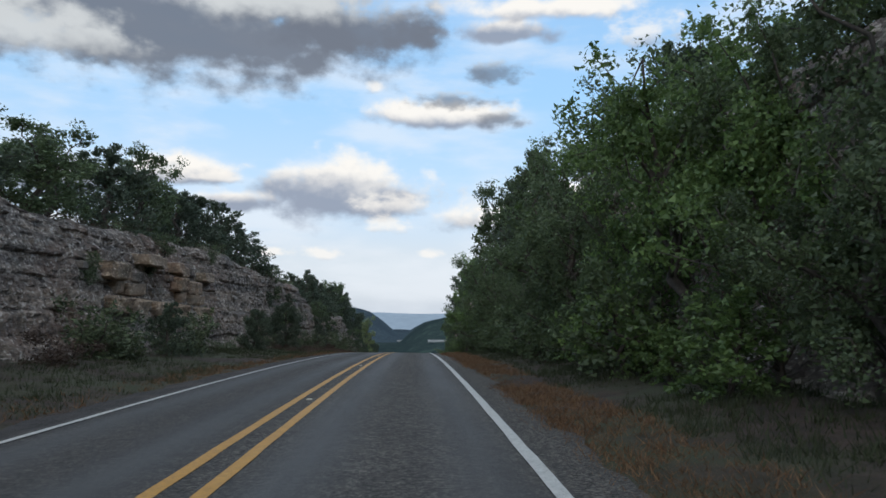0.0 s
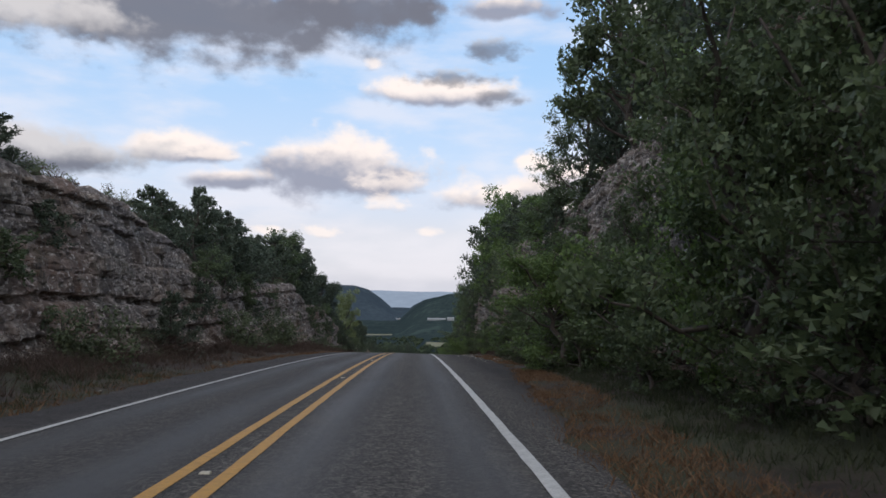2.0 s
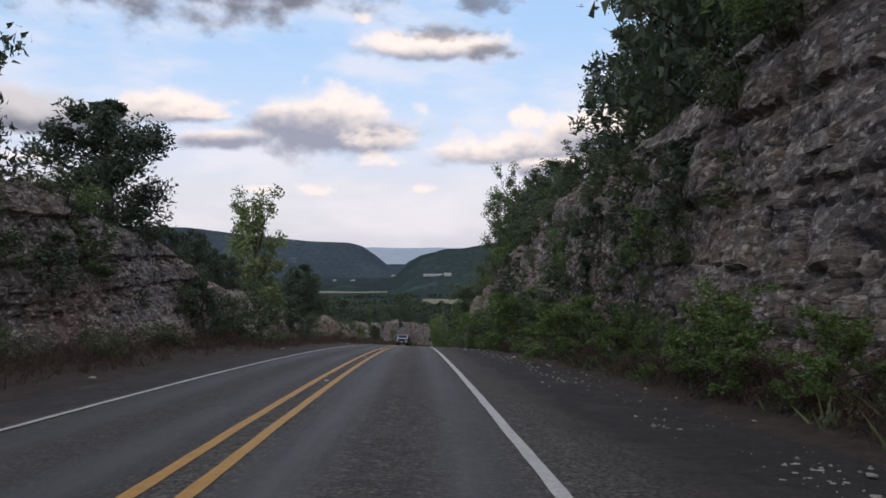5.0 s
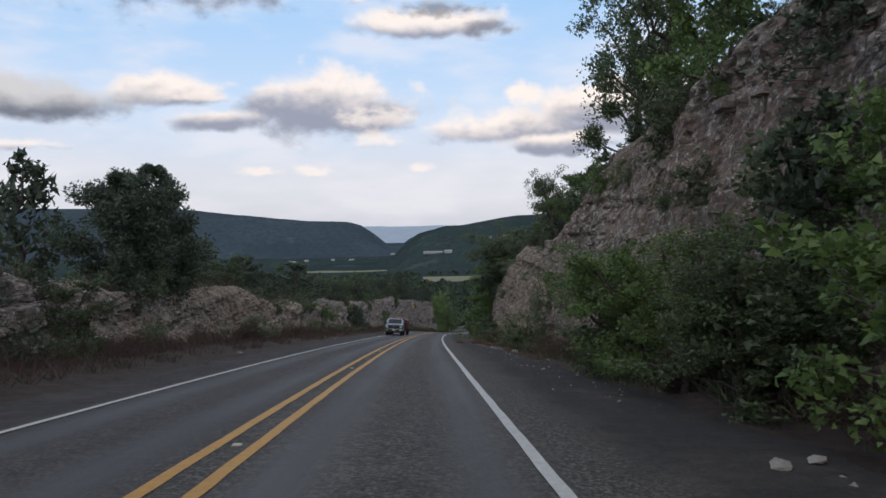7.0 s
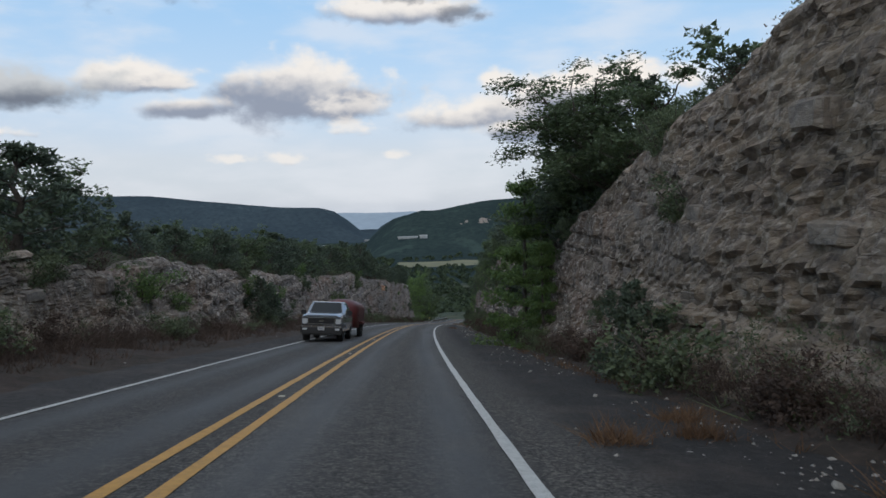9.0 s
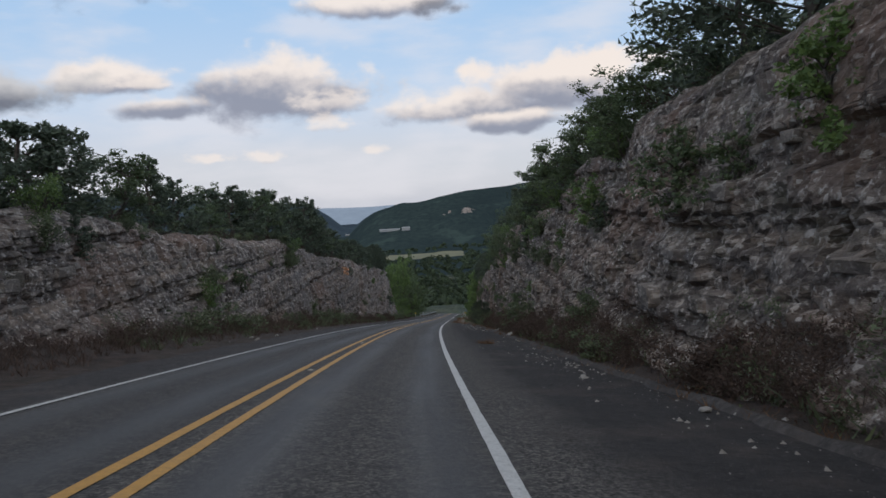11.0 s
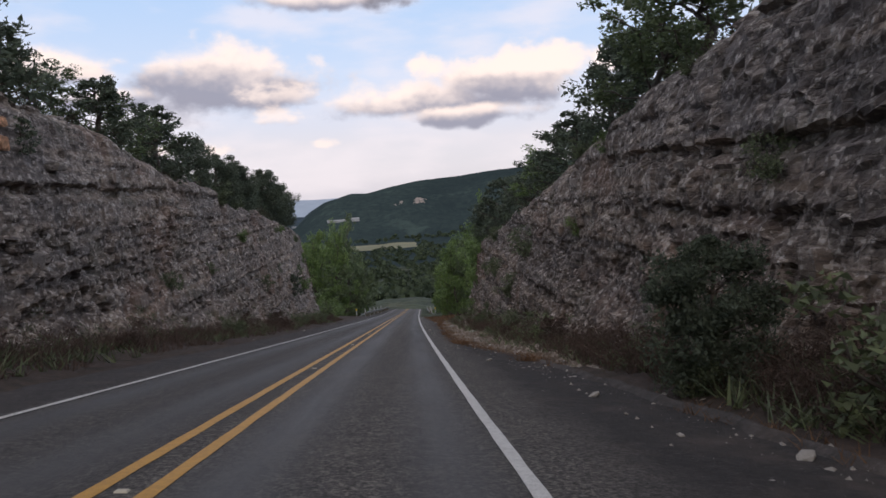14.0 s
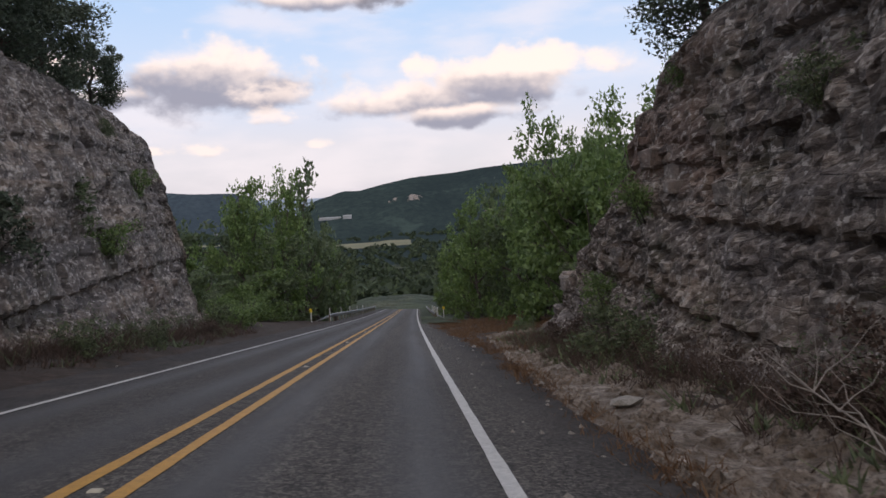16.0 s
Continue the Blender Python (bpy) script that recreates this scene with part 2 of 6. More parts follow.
def asphalt_paint():
    """Chip seal: worn smooth and paler along the wheel tracks, coarse and dark between them."""
    p = Paint("chip_seal", 0.75)
    uv = p.nt.nodes.new("ShaderNodeUVMap").outputs[0]
    sep = p.nt.nodes.new("ShaderNodeSeparateXYZ")
    p.link(uv, sep.inputs[0])
    across = sep.outputs[0]
    wander = p.math("MULTIPLY", p.math("SUBTRACT", p.noise((0.0, 0.06, 0.0), 2, 0.5, uv), 0.5), 0.5)
    across = p.math("ADD", across, wander)
    tracks = None
    for centre in (0.85, 2.75, -0.95, -2.6):
        d = p.math("DIVIDE", p.math("SUBTRACT", across, centre), 0.48)
        hump = p.math("POWER", 2.718, p.math("MULTIPLY", p.math("MULTIPLY", d, d), -1.0))
        tracks = hump if tracks is None else p.math("ADD", tracks, hump)
    patch = p.noise((0.5, 0.12, 1.0), 5, 0.6, uv)
    streak = p.noise((2.2, 0.05, 1.0), 4, 0.6, uv)
    grit = p.cells(62.0)
    grain = p.noise(26.0, 4, 0.8)
    mid = p.noise(5.0, 5, 0.75)
    smooth = p.math("MULTIPLY", tracks, p.ramp(patch, (0.25, 0.55), (0.7, 1.0)))
    chip = p.noise(17.0, 4, 0.78)
    coarse = p.ramp(p.math("ADD", p.math("MULTIPLY", grain, 0.35), p.math("ADD", p.math("MULTIPLY", mid, 0.2), p.math("MULTIPLY", chip, 0.45))),
                    (0.42, (0.013, 0.012, 0.011)), (0.50, (0.066, 0.060, 0.054)), (0.57, (0.215, 0.192, 0.168)))
    worn = p.ramp(p.math("ADD", p.math("MULTIPLY", grain, 0.4), p.math("MULTIPLY", streak, 0.6)),
                  (0.35, (0.048, 0.046, 0.047)), (0.65, (0.088, 0.086, 0.086)))
    c = p.mix(smooth, coarse, worn)
    c = p.mix(p.ramp(streak, (0.35, 0.35), (0.65, 0.0)), c, (0.03, 0.029, 0.03))
    c = p.mix(p.math("MULTIPLY", p.ramp(p.noise((0.9, 0.35, 1.0), 6, 0.7, uv), (0.56, 0.0), (0.72, 0.5)), 1.0), c, (0.105, 0.092, 0.078))
    # the uphill lane is older and darker
    c = p.mix(p.ramp(p.math("ADD", p.math("MULTIPLY", across, 0.1), 0.5), (0.47, 0.30), (0.50, 0.0)), c, (0.030, 0.029, 0.031))
    p.colour(c)
    p.link(p.ramp(smooth, (0.0, 0.88), (1.0, 0.62)), p.b.inputs["Roughness"])
    h = p.math("MULTIPLY", p.math("ADD", grit[0], grain), p.ramp(smooth, (0.0, 1.0), (1.0, 0.25)))
    p.bump(h, 0.8, 0.012)
    return p.mat


def shoulder_paint(name, tone, dust, seal=False):
    """Old asphalt with loose grit: tone of the binder, share of pale dust, and whether the lane's chip seal runs out over it."""
    p = Paint(name, 0.9)
    n, m, g = p.noise(0.7, 6, 0.65), p.noise(30, 3, 0.7), p.noise(5.0, 5, 0.7)
    base = p.ramp(g, (0.3, tuple(0.5 * q for q in tone)), (0.5, tone), (0.7, tuple(1.9 * q for q in tone)))
    base = p.mix(p.ramp(n, (0.50, 0.0), (0.72, dust)), base, (0.115, 0.088, 0.072))
    base = p.mix(p.ramp(m, (0.60, 0.0), (0.72, 0.6)), base, (0.24, 0.215, 0.20))
    if seal:
        uv = p.nt.nodes.new("ShaderNodeUVMap").outputs[0]
        split = p.nt.nodes.new("ShaderNodeSeparateXYZ")
        p.link(uv, split.inputs[0])
        reach = p.math("ADD", split.outputs[0], p.math("MULTIPLY", p.math("SUBTRACT", p.noise((1.6, 0.5, 1.0), 6, 0.7, uv), 0.5), 1.5))
        chip = p.math("ADD", p.math("MULTIPLY", p.noise(26.0, 4, 0.8), 0.45), p.math("MULTIPLY", p.noise(17.0, 4, 0.78), 0.55))
        grey = p.ramp(chip, (0.42, (0.015, 0.014, 0.013)), (0.50, (0.062, 0.056, 0.051)), (0.57, (0.19, 0.17, 0.15)))
        base = p.mix(p.ramp(p.math("DIVIDE", reach, 10.0), (0.39, 0.95), (0.485, 0.0)), base, grey)
    p.colour(base).bump(p.math("ADD", m, p.cells(40.0)[0]), 0.8, 0.015)
    return p.mat


def verge_paint():
    """Dark brown earth and litter; green with grass over the first hundred metres."""
    p = Paint("verge_soil", 0.95)
    n, m, g = p.noise(0.35, 6, 0.65), p.noise(2.2, 6, 0.7), p.noise(14, 5, 0.7)
    c = p.ramp(m, (0.3, (0.020, 0.014, 0.011)), (0.5, (0.044, 0.029, 0.022)), (0.7, (0.085, 0.056, 0.042)))
    split = p.nt.nodes.new("ShaderNodeSeparateXYZ")
    p.link(p.place(), split.inputs[0])
    grassy = p.ramp(p.math("DIVIDE", split.outputs[1], 200.0), (0.30, 0.8), (0.55, 0.08))
    c = p.mix(p.math("MULTIPLY", p.ramp(n, (0.42, 0.0), (0.58, 1.0)), grassy), c, (0.050, 0.060, 0.026))
    c = p.mix(p.ramp(g, (0.60, 0.0), (0.76, 0.4)), c, (0.22, 0.19, 0.16))
    p.colour(c).bump(p.math("ADD", g, m), 0.9, 0.05)
    return p.mat


def rubble_paint():
    p = Paint("limestone_rubble", 0.9)
    n, m, g = p.noise(0.8, 6, 0.65), p.noise(3.5, 6, 0.7), p.noise(16, 5, 0.7)
    c = p.ramp(m, (0.34, (0.15, 0.118, 0.094)), (0.5, (0.35, 0.293, 0.243)), (0.66, (0.58, 0.51, 0.44)))
    c = p.mix(p.ramp(n, (0.40, 0.7), (0.56, 0.0)), c, (0.11, 0.075, 0.045))
    c = p.mix(p.ramp(g, (0.38, 0.75), (0.52, 0.0)), c, (0.06, 0.047, 0.037))
    c = p.mix(p.ramp(p.noise(1.6, 6, 0.7), (0.52, 0.0), (0.60, 0.5)), c, (0.12, 0.088, 0.062))
    p.colour(c).bump(p.math("ADD", g, m), 1.0, 0.06)
    return p.mat


def rock_paint(name, own=False, tint=(1.0, 1.0, 1.0)):
    """Weathered limestone: level beds of grey and brown, dark seams and run-down stains, pale fresh breaks."""
    p = Paint(name, 0.92)
    w = p.place()
    shift = p.nt.nodes.new("ShaderNodeTexNoise")
    shift.inputs["Scale"].default_value = 0.7
    p.link(w, shift.inputs["Vector"])
    warped = p.mix(0.16, w, shift.outputs[1], "ADD")
    course = p.noise((0.03, 0.03, 2.1), 4, 0.6, warped)
    patch = p.noise((0.13, 0.13, 0.22), 5, 0.6, w)
    blotch = p.noise((0.55, 0.55, 0.8), 6, 0.68, w)
    speck = p.noise((2.6, 2.6, 3.4), 6, 0.72, w)
    grain = p.noise(11.0, 6, 0.78, w)
    streak = p.noise((1.1, 1.1, 0.12), 6, 0.68, w)
    # square-edged stones of two sizes
    big, big_edge = p.stones((1.1, 1.1, 2.4), warped)
    small, small_edge = p.stones((3.4, 3.4, 6.5), warped)
    tiny, tiny_edge = p.stones((8.0, 8.0, 13.0), warped)
    mixed = p.math("ADD", p.math("ADD", p.math("MULTIPLY", big, 0.09), p.math("ADD", p.math("MULTIPLY", small, 0.13), p.math("MULTIPLY", tiny, 0.10))),
                   p.math("ADD", p.math("MULTIPLY", course, 0.26), p.math("ADD", p.math("MULTIPLY", blotch, 0.16), p.math("MULTIPLY", speck, 0.26))))
    c = p.ramp(mixed, (0.35, (0.062, 0.047, 0.039)), (0.44, (0.126, 0.099, 0.083)), (0.50, (0.184, 0.150, 0.127)), (0.56, (0.288, 0.240, 0.203)), (0.64, (0.55, 0.475, 0.405)))
    c = p.mix(p.ramp(course, (0.52, 0.0), (0.64, 0.45)), c, (0.310, 0.225, 0.160))
    c = p.mix(p.ramp(course, (0.34, 0.5), (0.45, 0.0)), c, (0.150, 0.132, 0.126))
    c = p.mix(p.ramp(patch, (0.52, 0.0), (0.64, 0.6)), c, (0.235, 0.142, 0.102))
    c = p.mix(p.ramp(patch, (0.34, 0.45), (0.47, 0.0)), c, (0.180, 0.164, 0.162))
    c = p.mix(p.ramp(streak, (0.34, 0.65), (0.47, 0.0)), c, (0.095, 0.080, 0.070))
    c = p.mix(p.ramp(p.noise((0.45, 0.45, 0.6), 6, 0.7, w), (0.54, 0.0), (0.66, 0.55)), c, (0.085, 0.078, 0.045))
    # fresh pale breaks, and shade painted into the hollows, stone by stone
    c = p.mix(p.math("MULTIPLY", p.ramp(tiny, (0.80, 0.0), (0.86, 0.75)), p.ramp(speck, (0.44, 0.0), (0.56, 1.0))), c, (0.60, 0.54, 0.48))
    c = p.mix(p.math("MULTIPLY", p.ramp(small, (0.12, 0.7), (0.18, 0.0)), p.ramp(blotch, (0.44, 0.2), (0.56, 1.0))), c, (0.075, 0.058, 0.050))
    c = p.mix(p.math("MULTIPLY", p.ramp(grain, (0.55, 0.0), (0.66, 0.7)), p.ramp(speck, (0.46, 0.0), (0.58, 1.0))), c, (0.60, 0.545, 0.485))
    c = p.mix(p.ramp(speck, (0.34, 0.55), (0.43, 0.0)), c, (0.070, 0.058, 0.050))
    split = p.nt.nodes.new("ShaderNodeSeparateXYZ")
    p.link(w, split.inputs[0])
    # buff stone around y 231, with its stronger light put into the colour
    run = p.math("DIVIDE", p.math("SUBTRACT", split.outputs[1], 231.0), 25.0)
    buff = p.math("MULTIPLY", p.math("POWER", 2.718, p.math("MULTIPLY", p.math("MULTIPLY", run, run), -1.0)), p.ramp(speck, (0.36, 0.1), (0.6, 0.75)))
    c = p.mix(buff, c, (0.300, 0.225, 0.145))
    # cracks darkened in the colour, for the shade inside open gaps
    crack = p.math("MULTIPLY", p.ramp(big_edge, (0.0, 1.0), (0.05, 0.0)), p.ramp(blotch, (0.42, 0.0), (0.55, 0.7)))
    c = p.mix(crack, c, (0.034, 0.029, 0.026))
    if own:
        c = p.mix(p.ramp(p.chance(), (0.0, 0.0), (1.0, 0.45)), c, (0.30, 0.265, 0.23))
    if tint != (1.0, 1.0, 1.0):
        c = p.mix(1.0, c, tint, "MULTIPLY")
    p.colour(c)
    rim = p.math("ADD", p.ramp(small_edge, (0.0, 0.0), (0.12, 1.0)), p.ramp(tiny_edge, (0.0, 0.0), (0.15, 0.6)))
    h = p.math("ADD", p.math("ADD", p.math("MULTIPLY", speck, 0.8), p.math("MULTIPLY", grain, 0.8)), p.math("ADD", p.math("MULTIPLY", rim, 0.25), p.math("MULTIPLY", crack, -0.7)))
    h = p.math("ADD", h, p.math("ADD", p.math("MULTIPLY", small, 0.35), p.math("MULTIPLY", tiny, 0.3)))
    p.bump(h, 1.0, 0.035)
    return p.mat


def leaf_paint(name, dark, light, rough=0.55, glow=0.35):
    p = Paint(name, rough)
    c = p.ramp(p.island(), (0.0, dark), (0.65, tuple((a + b) / 2 for a, b in zip(dark, light))), (1.0, light))
    c = p.mix(p.ramp(p.chance(), (0.0, 0.0), (1.0, 0.35)), c, tuple(0.75 * x for x in dark))
    p.colour(c)
    if glow:
        thin = p.nt.nodes.new("ShaderNodeBsdfTranslucent")
        both = p.nt.nodes.new("ShaderNodeMixShader")
        both.inputs[0].default_value = glow
        p.link(c, thin.inputs[0])
        p.link(p.b.outputs[0], both.inputs[1]), p.link(thin.outputs[0], both.inputs[2])
        p.link(both.outputs[0], p.nt.nodes["Material Output"].inputs[0])
    return p.mat


def line_paint(name, colour, worn=0.35):
    p = Paint(name, 0.6)
    a, b = p.noise(9.0, 6, 0.7), p.noise(45.0, 3, 0.7)
    c = p.ramp(a, (0.3, tuple(x * 0.72 for x in colour)), (0.6, colour))
    c = p.mix(p.ramp(b, (0.30, worn * 1.6), (0.46, 0.0)), c, (0.07, 0.066, 0.06))
    p.colour(c).bump(b, 0.5, 0.006)
    return p.mat


ASPHALT, VERGE, RUBBLE = asphalt_paint(), verge_paint(), rubble_paint()
SHOULDER = {True: shoulder_paint("dusty_shoulder", (0.032, 0.028, 0.027), 0.5), False: shoulder_paint("black_shoulder", (0.022, 0.019, 0.018), 0.4, True)}
KERB = shoulder_paint("worn_kerb", (0.052, 0.045, 0.041), 0.5)
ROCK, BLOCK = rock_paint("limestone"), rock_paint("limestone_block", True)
WHITE_LINE, YELLOW_LINE = line_paint("white_line", (0.62, 0.61, 0.58)), line_paint("yellow_line", (0.56, 0.29, 0.045), 0.25)
BARK = plain("bark", (0.085, 0.07, 0.058), 0.95, spread=0.4, scale=9)
DEAD = plain("dead_wood", (0.30, 0.265, 0.23), 0.9, spread=0.3, scale=9)
JUNIPER = leaf_paint("juniper_leaf", (0.058, 0.077, 0.052), (0.135, 0.172, 0.108), 0.7, 0.25)
OAK = leaf_paint("oak_leaf", (0.074, 0.102, 0.050), (0.168, 0.220, 0.098))
FRESH = leaf_paint("fresh_leaf", (0.088, 0.142, 0.042), (0.225, 0.32, 0.098), 0.5, 0.35)
PALE = leaf_paint("pale_leaf", (0.17, 0.21, 0.08), (0.38, 0.43, 0.20), 0.5, 0.4)
SCRUB = leaf_paint("scrub_leaf", (0.078, 0.100, 0.054), (0.185, 0.225, 0.105), 0.65, 0.2)
DRY = leaf_paint("dry_weed", (0.066, 0.046, 0.037), (0.175, 0.120, 0.092), 0.9, 0.3)
STRAW = leaf_paint("straw", (0.115, 0.062, 0.033), (0.285, 0.172, 0.092), 0.9, 0.25)
GRASS = leaf_paint("verge_grass", (0.030, 0.040, 0.017), (0.078, 0.088, 0.037), 0.85, 0.2)

# ---------------------------------------------------------------- helpers for meshes


def mesh_of(name, verts, faces, mats, smooth=False):
    me = bpy.data.meshes.new(name)
    me.from_pydata([tuple(v) for v in verts], [], faces)
    for m in mats if isinstance(mats, (list, tuple)) else [mats]:
        me.materials.append(m)
    if smooth:
        me.polygons.foreach_set("use_smooth", [True] * len(me.polygons))
    me.update()
    return me


def part(name, bm, material, parent, label=""):
    """Links a bmesh as one mesh object under a thing or a part."""
    me = bpy.data.meshes.new(name)
    bm.to_mesh(me)
    bm.free()
    me.materials.append(material)
    ob = new(name, me)
    ob.parent = parent
    return tagged(ob, label)


def piece(name, me, parent, m=None):
    ob = new(name, me)
    ob.parent = parent
    if m is not None:
        ob.matrix_basis = m
    return ob


def grid_faces(rows, cols):
    i, j = np.meshgrid(np.arange(rows - 1), np.arange(cols - 1), indexing="ij")
    a = (i * cols + j).ravel()
    return np.stack([a, a + 1, a + cols + 1, a + cols], 1).tolist()


def spread(table, s):
    return np.interp(s, [q[0] for q in table], [q[1] for q in table])


def many_at(s, u, up):
    """Many places at once (arrays of station, offset and height)."""
    q = np.clip(np.asarray(s, float) + 20, 0, len(LINE) - 1.001)
    i = q.astype(int)
    f = (q - i)[..., None]
    p, d = LINE[i] * (1 - f) + LINE[i + 1] * f, SIDE[i] * (1 - f) + SIDE[i + 1] * f
    out = p.copy()
    out[..., 0] += d[..., 0] * u
    out[..., 1] += d[..., 1] * u
    out[..., 2] += d[..., 2] * np.clip(u, -9, 9) + up
    return out


def rnd(*ints):
    """A fixed random number in 0..1 for whole numbers (arrays)."""
    h = np.zeros(np.broadcast(*ints).shape, np.uint64)
    for k, a in enumerate(ints):
        h = (h ^ (np.asarray(a).astype(np.int64).astype(np.uint64) * np.uint64(0x9E3779B97F4A7C15 + 2 * k))) * np.uint64(0xBF58476D1CE4E5B9)
        h ^= h >> np.uint64(29)
    return ((h >> np.uint64(11)).astype(np.float64)) / float(1 << 53)


def wave(x, y, seed=0):
    """Smooth value noise in 0..1."""
    xi, yi = np.floor(x), np.floor(y)
    fx, fy = x - xi, y - yi
    fx, fy = fx * fx * (3 - 2 * fx), fy * fy * (3 - 2 * fy)
    a, b = rnd(xi, yi, seed), rnd(xi + 1, yi, seed)
    c, d = rnd(xi, yi + 1, seed), rnd(xi + 1, yi + 1, seed)
    return (a * (1 - fx) + b * fx) * (1 - fy) + (c * (1 - fx) + d * fx) * fy


def layers(x, y, seed=0, octaves=4):
    t, amp, tot = 0.0, 1.0, 0.0
    for k in range(octaves):
        t = t + amp * wave(x * 2 ** k, y * 2 ** k, seed + 7 * k)
        tot += amp
        amp *= 0.55
    return t / tot


# ---------------------------------------------------------------- plan of the cut
END = 558
# station and width of the paved strip beside each lane
PAVED_LEFT = [(-20, 4.1), (55, 4.2), (75, 5.0), (560, 5.1)]
PAVED_RIGHT = [(-20, 4.1), (60, 4.2), (80, 6.0), (130, 6.9), (230, 6.9), (310, 7.3), (345, 7.2), (372, 6.3), (380, 5.1), (385, 4.5), (400, 4.75), (410, 4.9), (420, 5.2), (435, 5.2), (450, 4.8), (560, 4.6)]
# station and inner edge of the bare shelf of rubble
SHELF = [(366, 7.0), (374, 6.3), (380, 5.2), (385, 4.5), (394, 4.7), (408, 4.9), (420, 5.4), (433, 6.2), (441, 6.6)]
# station and height of the rock faces over the road
TOP_LEFT = [(-20, 5.2), (23, 5.8), (39, 6.6), (53, 7.5), (65, 6.8), (75, 7.1), (88, 6.8), (100, 5.0), (112, 5.6), (128, 6.5), (139, 5.2), (149, 6.1),
            (154, 6.6), (157, 5.9), (164, 5.7), (170, 4.0), (185, 3.3), (205, 2.5), (222, 3.6), (230, 3.4), (237, 2.9), (253, 3.2), (257, 2.9), (266, 4.0), (276, 4.1), (295, 4.8),
            (324, 6.1), (340, 7.4), (362, 7.9), (388, 8.9), (401, 9.4), (422, 10.0), (428, 10.6), (436, 11.2), (440, 10.4), (441.2, 7.9), (442.2, 4.2), (443.5, 2.0), (452, 1.2), (460, 0.5), (475, -0.5)]
TOP_RIGHT = [(-20, 6.5), (20, 7.4), (41, 8.6), (49, 9.3), (70, 9.6), (80, 9.4), (105, 8.8), (126, 8.5), (141, 8.2), (148, 8.0), (166, 8.7), (190, 9.0), (207, 8.8), (213, 7.2), (218, 6.5), (224, 6.3), (228, 6.7),
             (233, 7.4), (236, 8.1), (240, 8.0), (247, 7.5), (251, 7.1), (260, 6.0), (276, 5.6), (290, 7.0), (304, 8.0), (311, 8.8), (316, 7.8), (319, 7.3), (329, 8.5), (342, 9.1), (357, 8.9),
             (362, 8.6), (387, 7.9), (402, 8.1), (411, 7.8), (418.5, 7.9), (420.0, 7.0), (421.5, 5.6), (426.5, 4.0), (430, 2.2), (434, 0.9), (445, 0.5), (475, -0.5)]
BASE_LEFT = [(-20, 10.4), (45, 10.6), (70, 9.6), (160, 9.3), (300, 9.2), (330, 8.5), (390, 8.2), (430, 8.0), (442, 9.0), (452, 11.0), (475, 13.0)]
BASE_RIGHT = [(-20, 9.0), (60, 9.2), (140, 9.2), (240, 8.5), (330, 8.9), (410, 8.7), (428, 8.5), (436, 9.5), (450, 12.0), (475, 14.0)]
LEAN_LEFT = [(-20, 0.42), (60, 0.26), (160, 0.24), (310, 0.28), (380, 0.18), (430, 0.20), (441, 0.14)]
LEAN_RIGHT = [(-20, 0.24), (140, 0.12), (235, 0.22), (330, 0.16), (400, 0.13), (420, 0.07), (440, 0.10)]


def side_of(left):
    return (-1, TOP_LEFT, BASE_LEFT, LEAN_LEFT, PAVED_LEFT) if left else (1, TOP_RIGHT, BASE_RIGHT, LEAN_RIGHT, PAVED_RIGHT)


def verge_height(s, f, left):
    """Height of the strip between pavement and rock at share f of its width."""
    n = layers(np.asarray(s) * 0.35, np.asarray(f) * 3.0, 31 + left)
    return np.where(np.asarray(f) < 0.02, -0.02, -0.10 + 0.55 * np.asarray(f) ** 1.5 + 0.28 * (n - 0.5))


def rim_height(s, left):
    sign, top, base, lean, paved = side_of(left)
    n = layers(np.asarray(s, float) * 0.12, np.full(np.shape(s), 3.3), 51 + left, 4)
    n2 = wave(np.asarray(s, float) * 0.9, np.full(np.shape(s), 1.3), 57 + left)
    t = spread(top, s)
    return t + ((n - 0.5) * 1.5 + (n2 - 0.5) * 0.35) * np.clip(t / 3, 0, 1)


# ---------------------------------------------------------------- road
def strip(name, stations, offsets, up, material, label, category, uv=True, fall=None):
    """A ribbon along the road. offsets: functions of the station, from left to right."""
    s = np.asarray(stations, float)
    cols = np.stack([np.broadcast_to(np.asarray(o(s), float), s.shape) for o in offsets], 1)
    ups = np.stack([np.broadcast_to(np.asarray(h(s), float), s.shape) for h in up], 1)
    ss = np.broadcast_to(s[:, None], cols.shape)
    me = mesh_of(name, many_at(ss, cols, ups).reshape(-1, 3), grid_faces(len(s), len(offsets)), material, True)
    if uv:
        lay = me.uv_layers.new(name="UVMap")
        idx = np.empty(len(me.loops), int)
        me.loops.foreach_get("vertex_index", idx)
        lay.data.foreach_set("uv", np.stack([cols.ravel()[idx], ss.ravel()[idx]], 1).astype(np.float32).ravel())
    return tagged(new(name, me), label, category, kind="structure")


def const(c):
    return lambda s: c


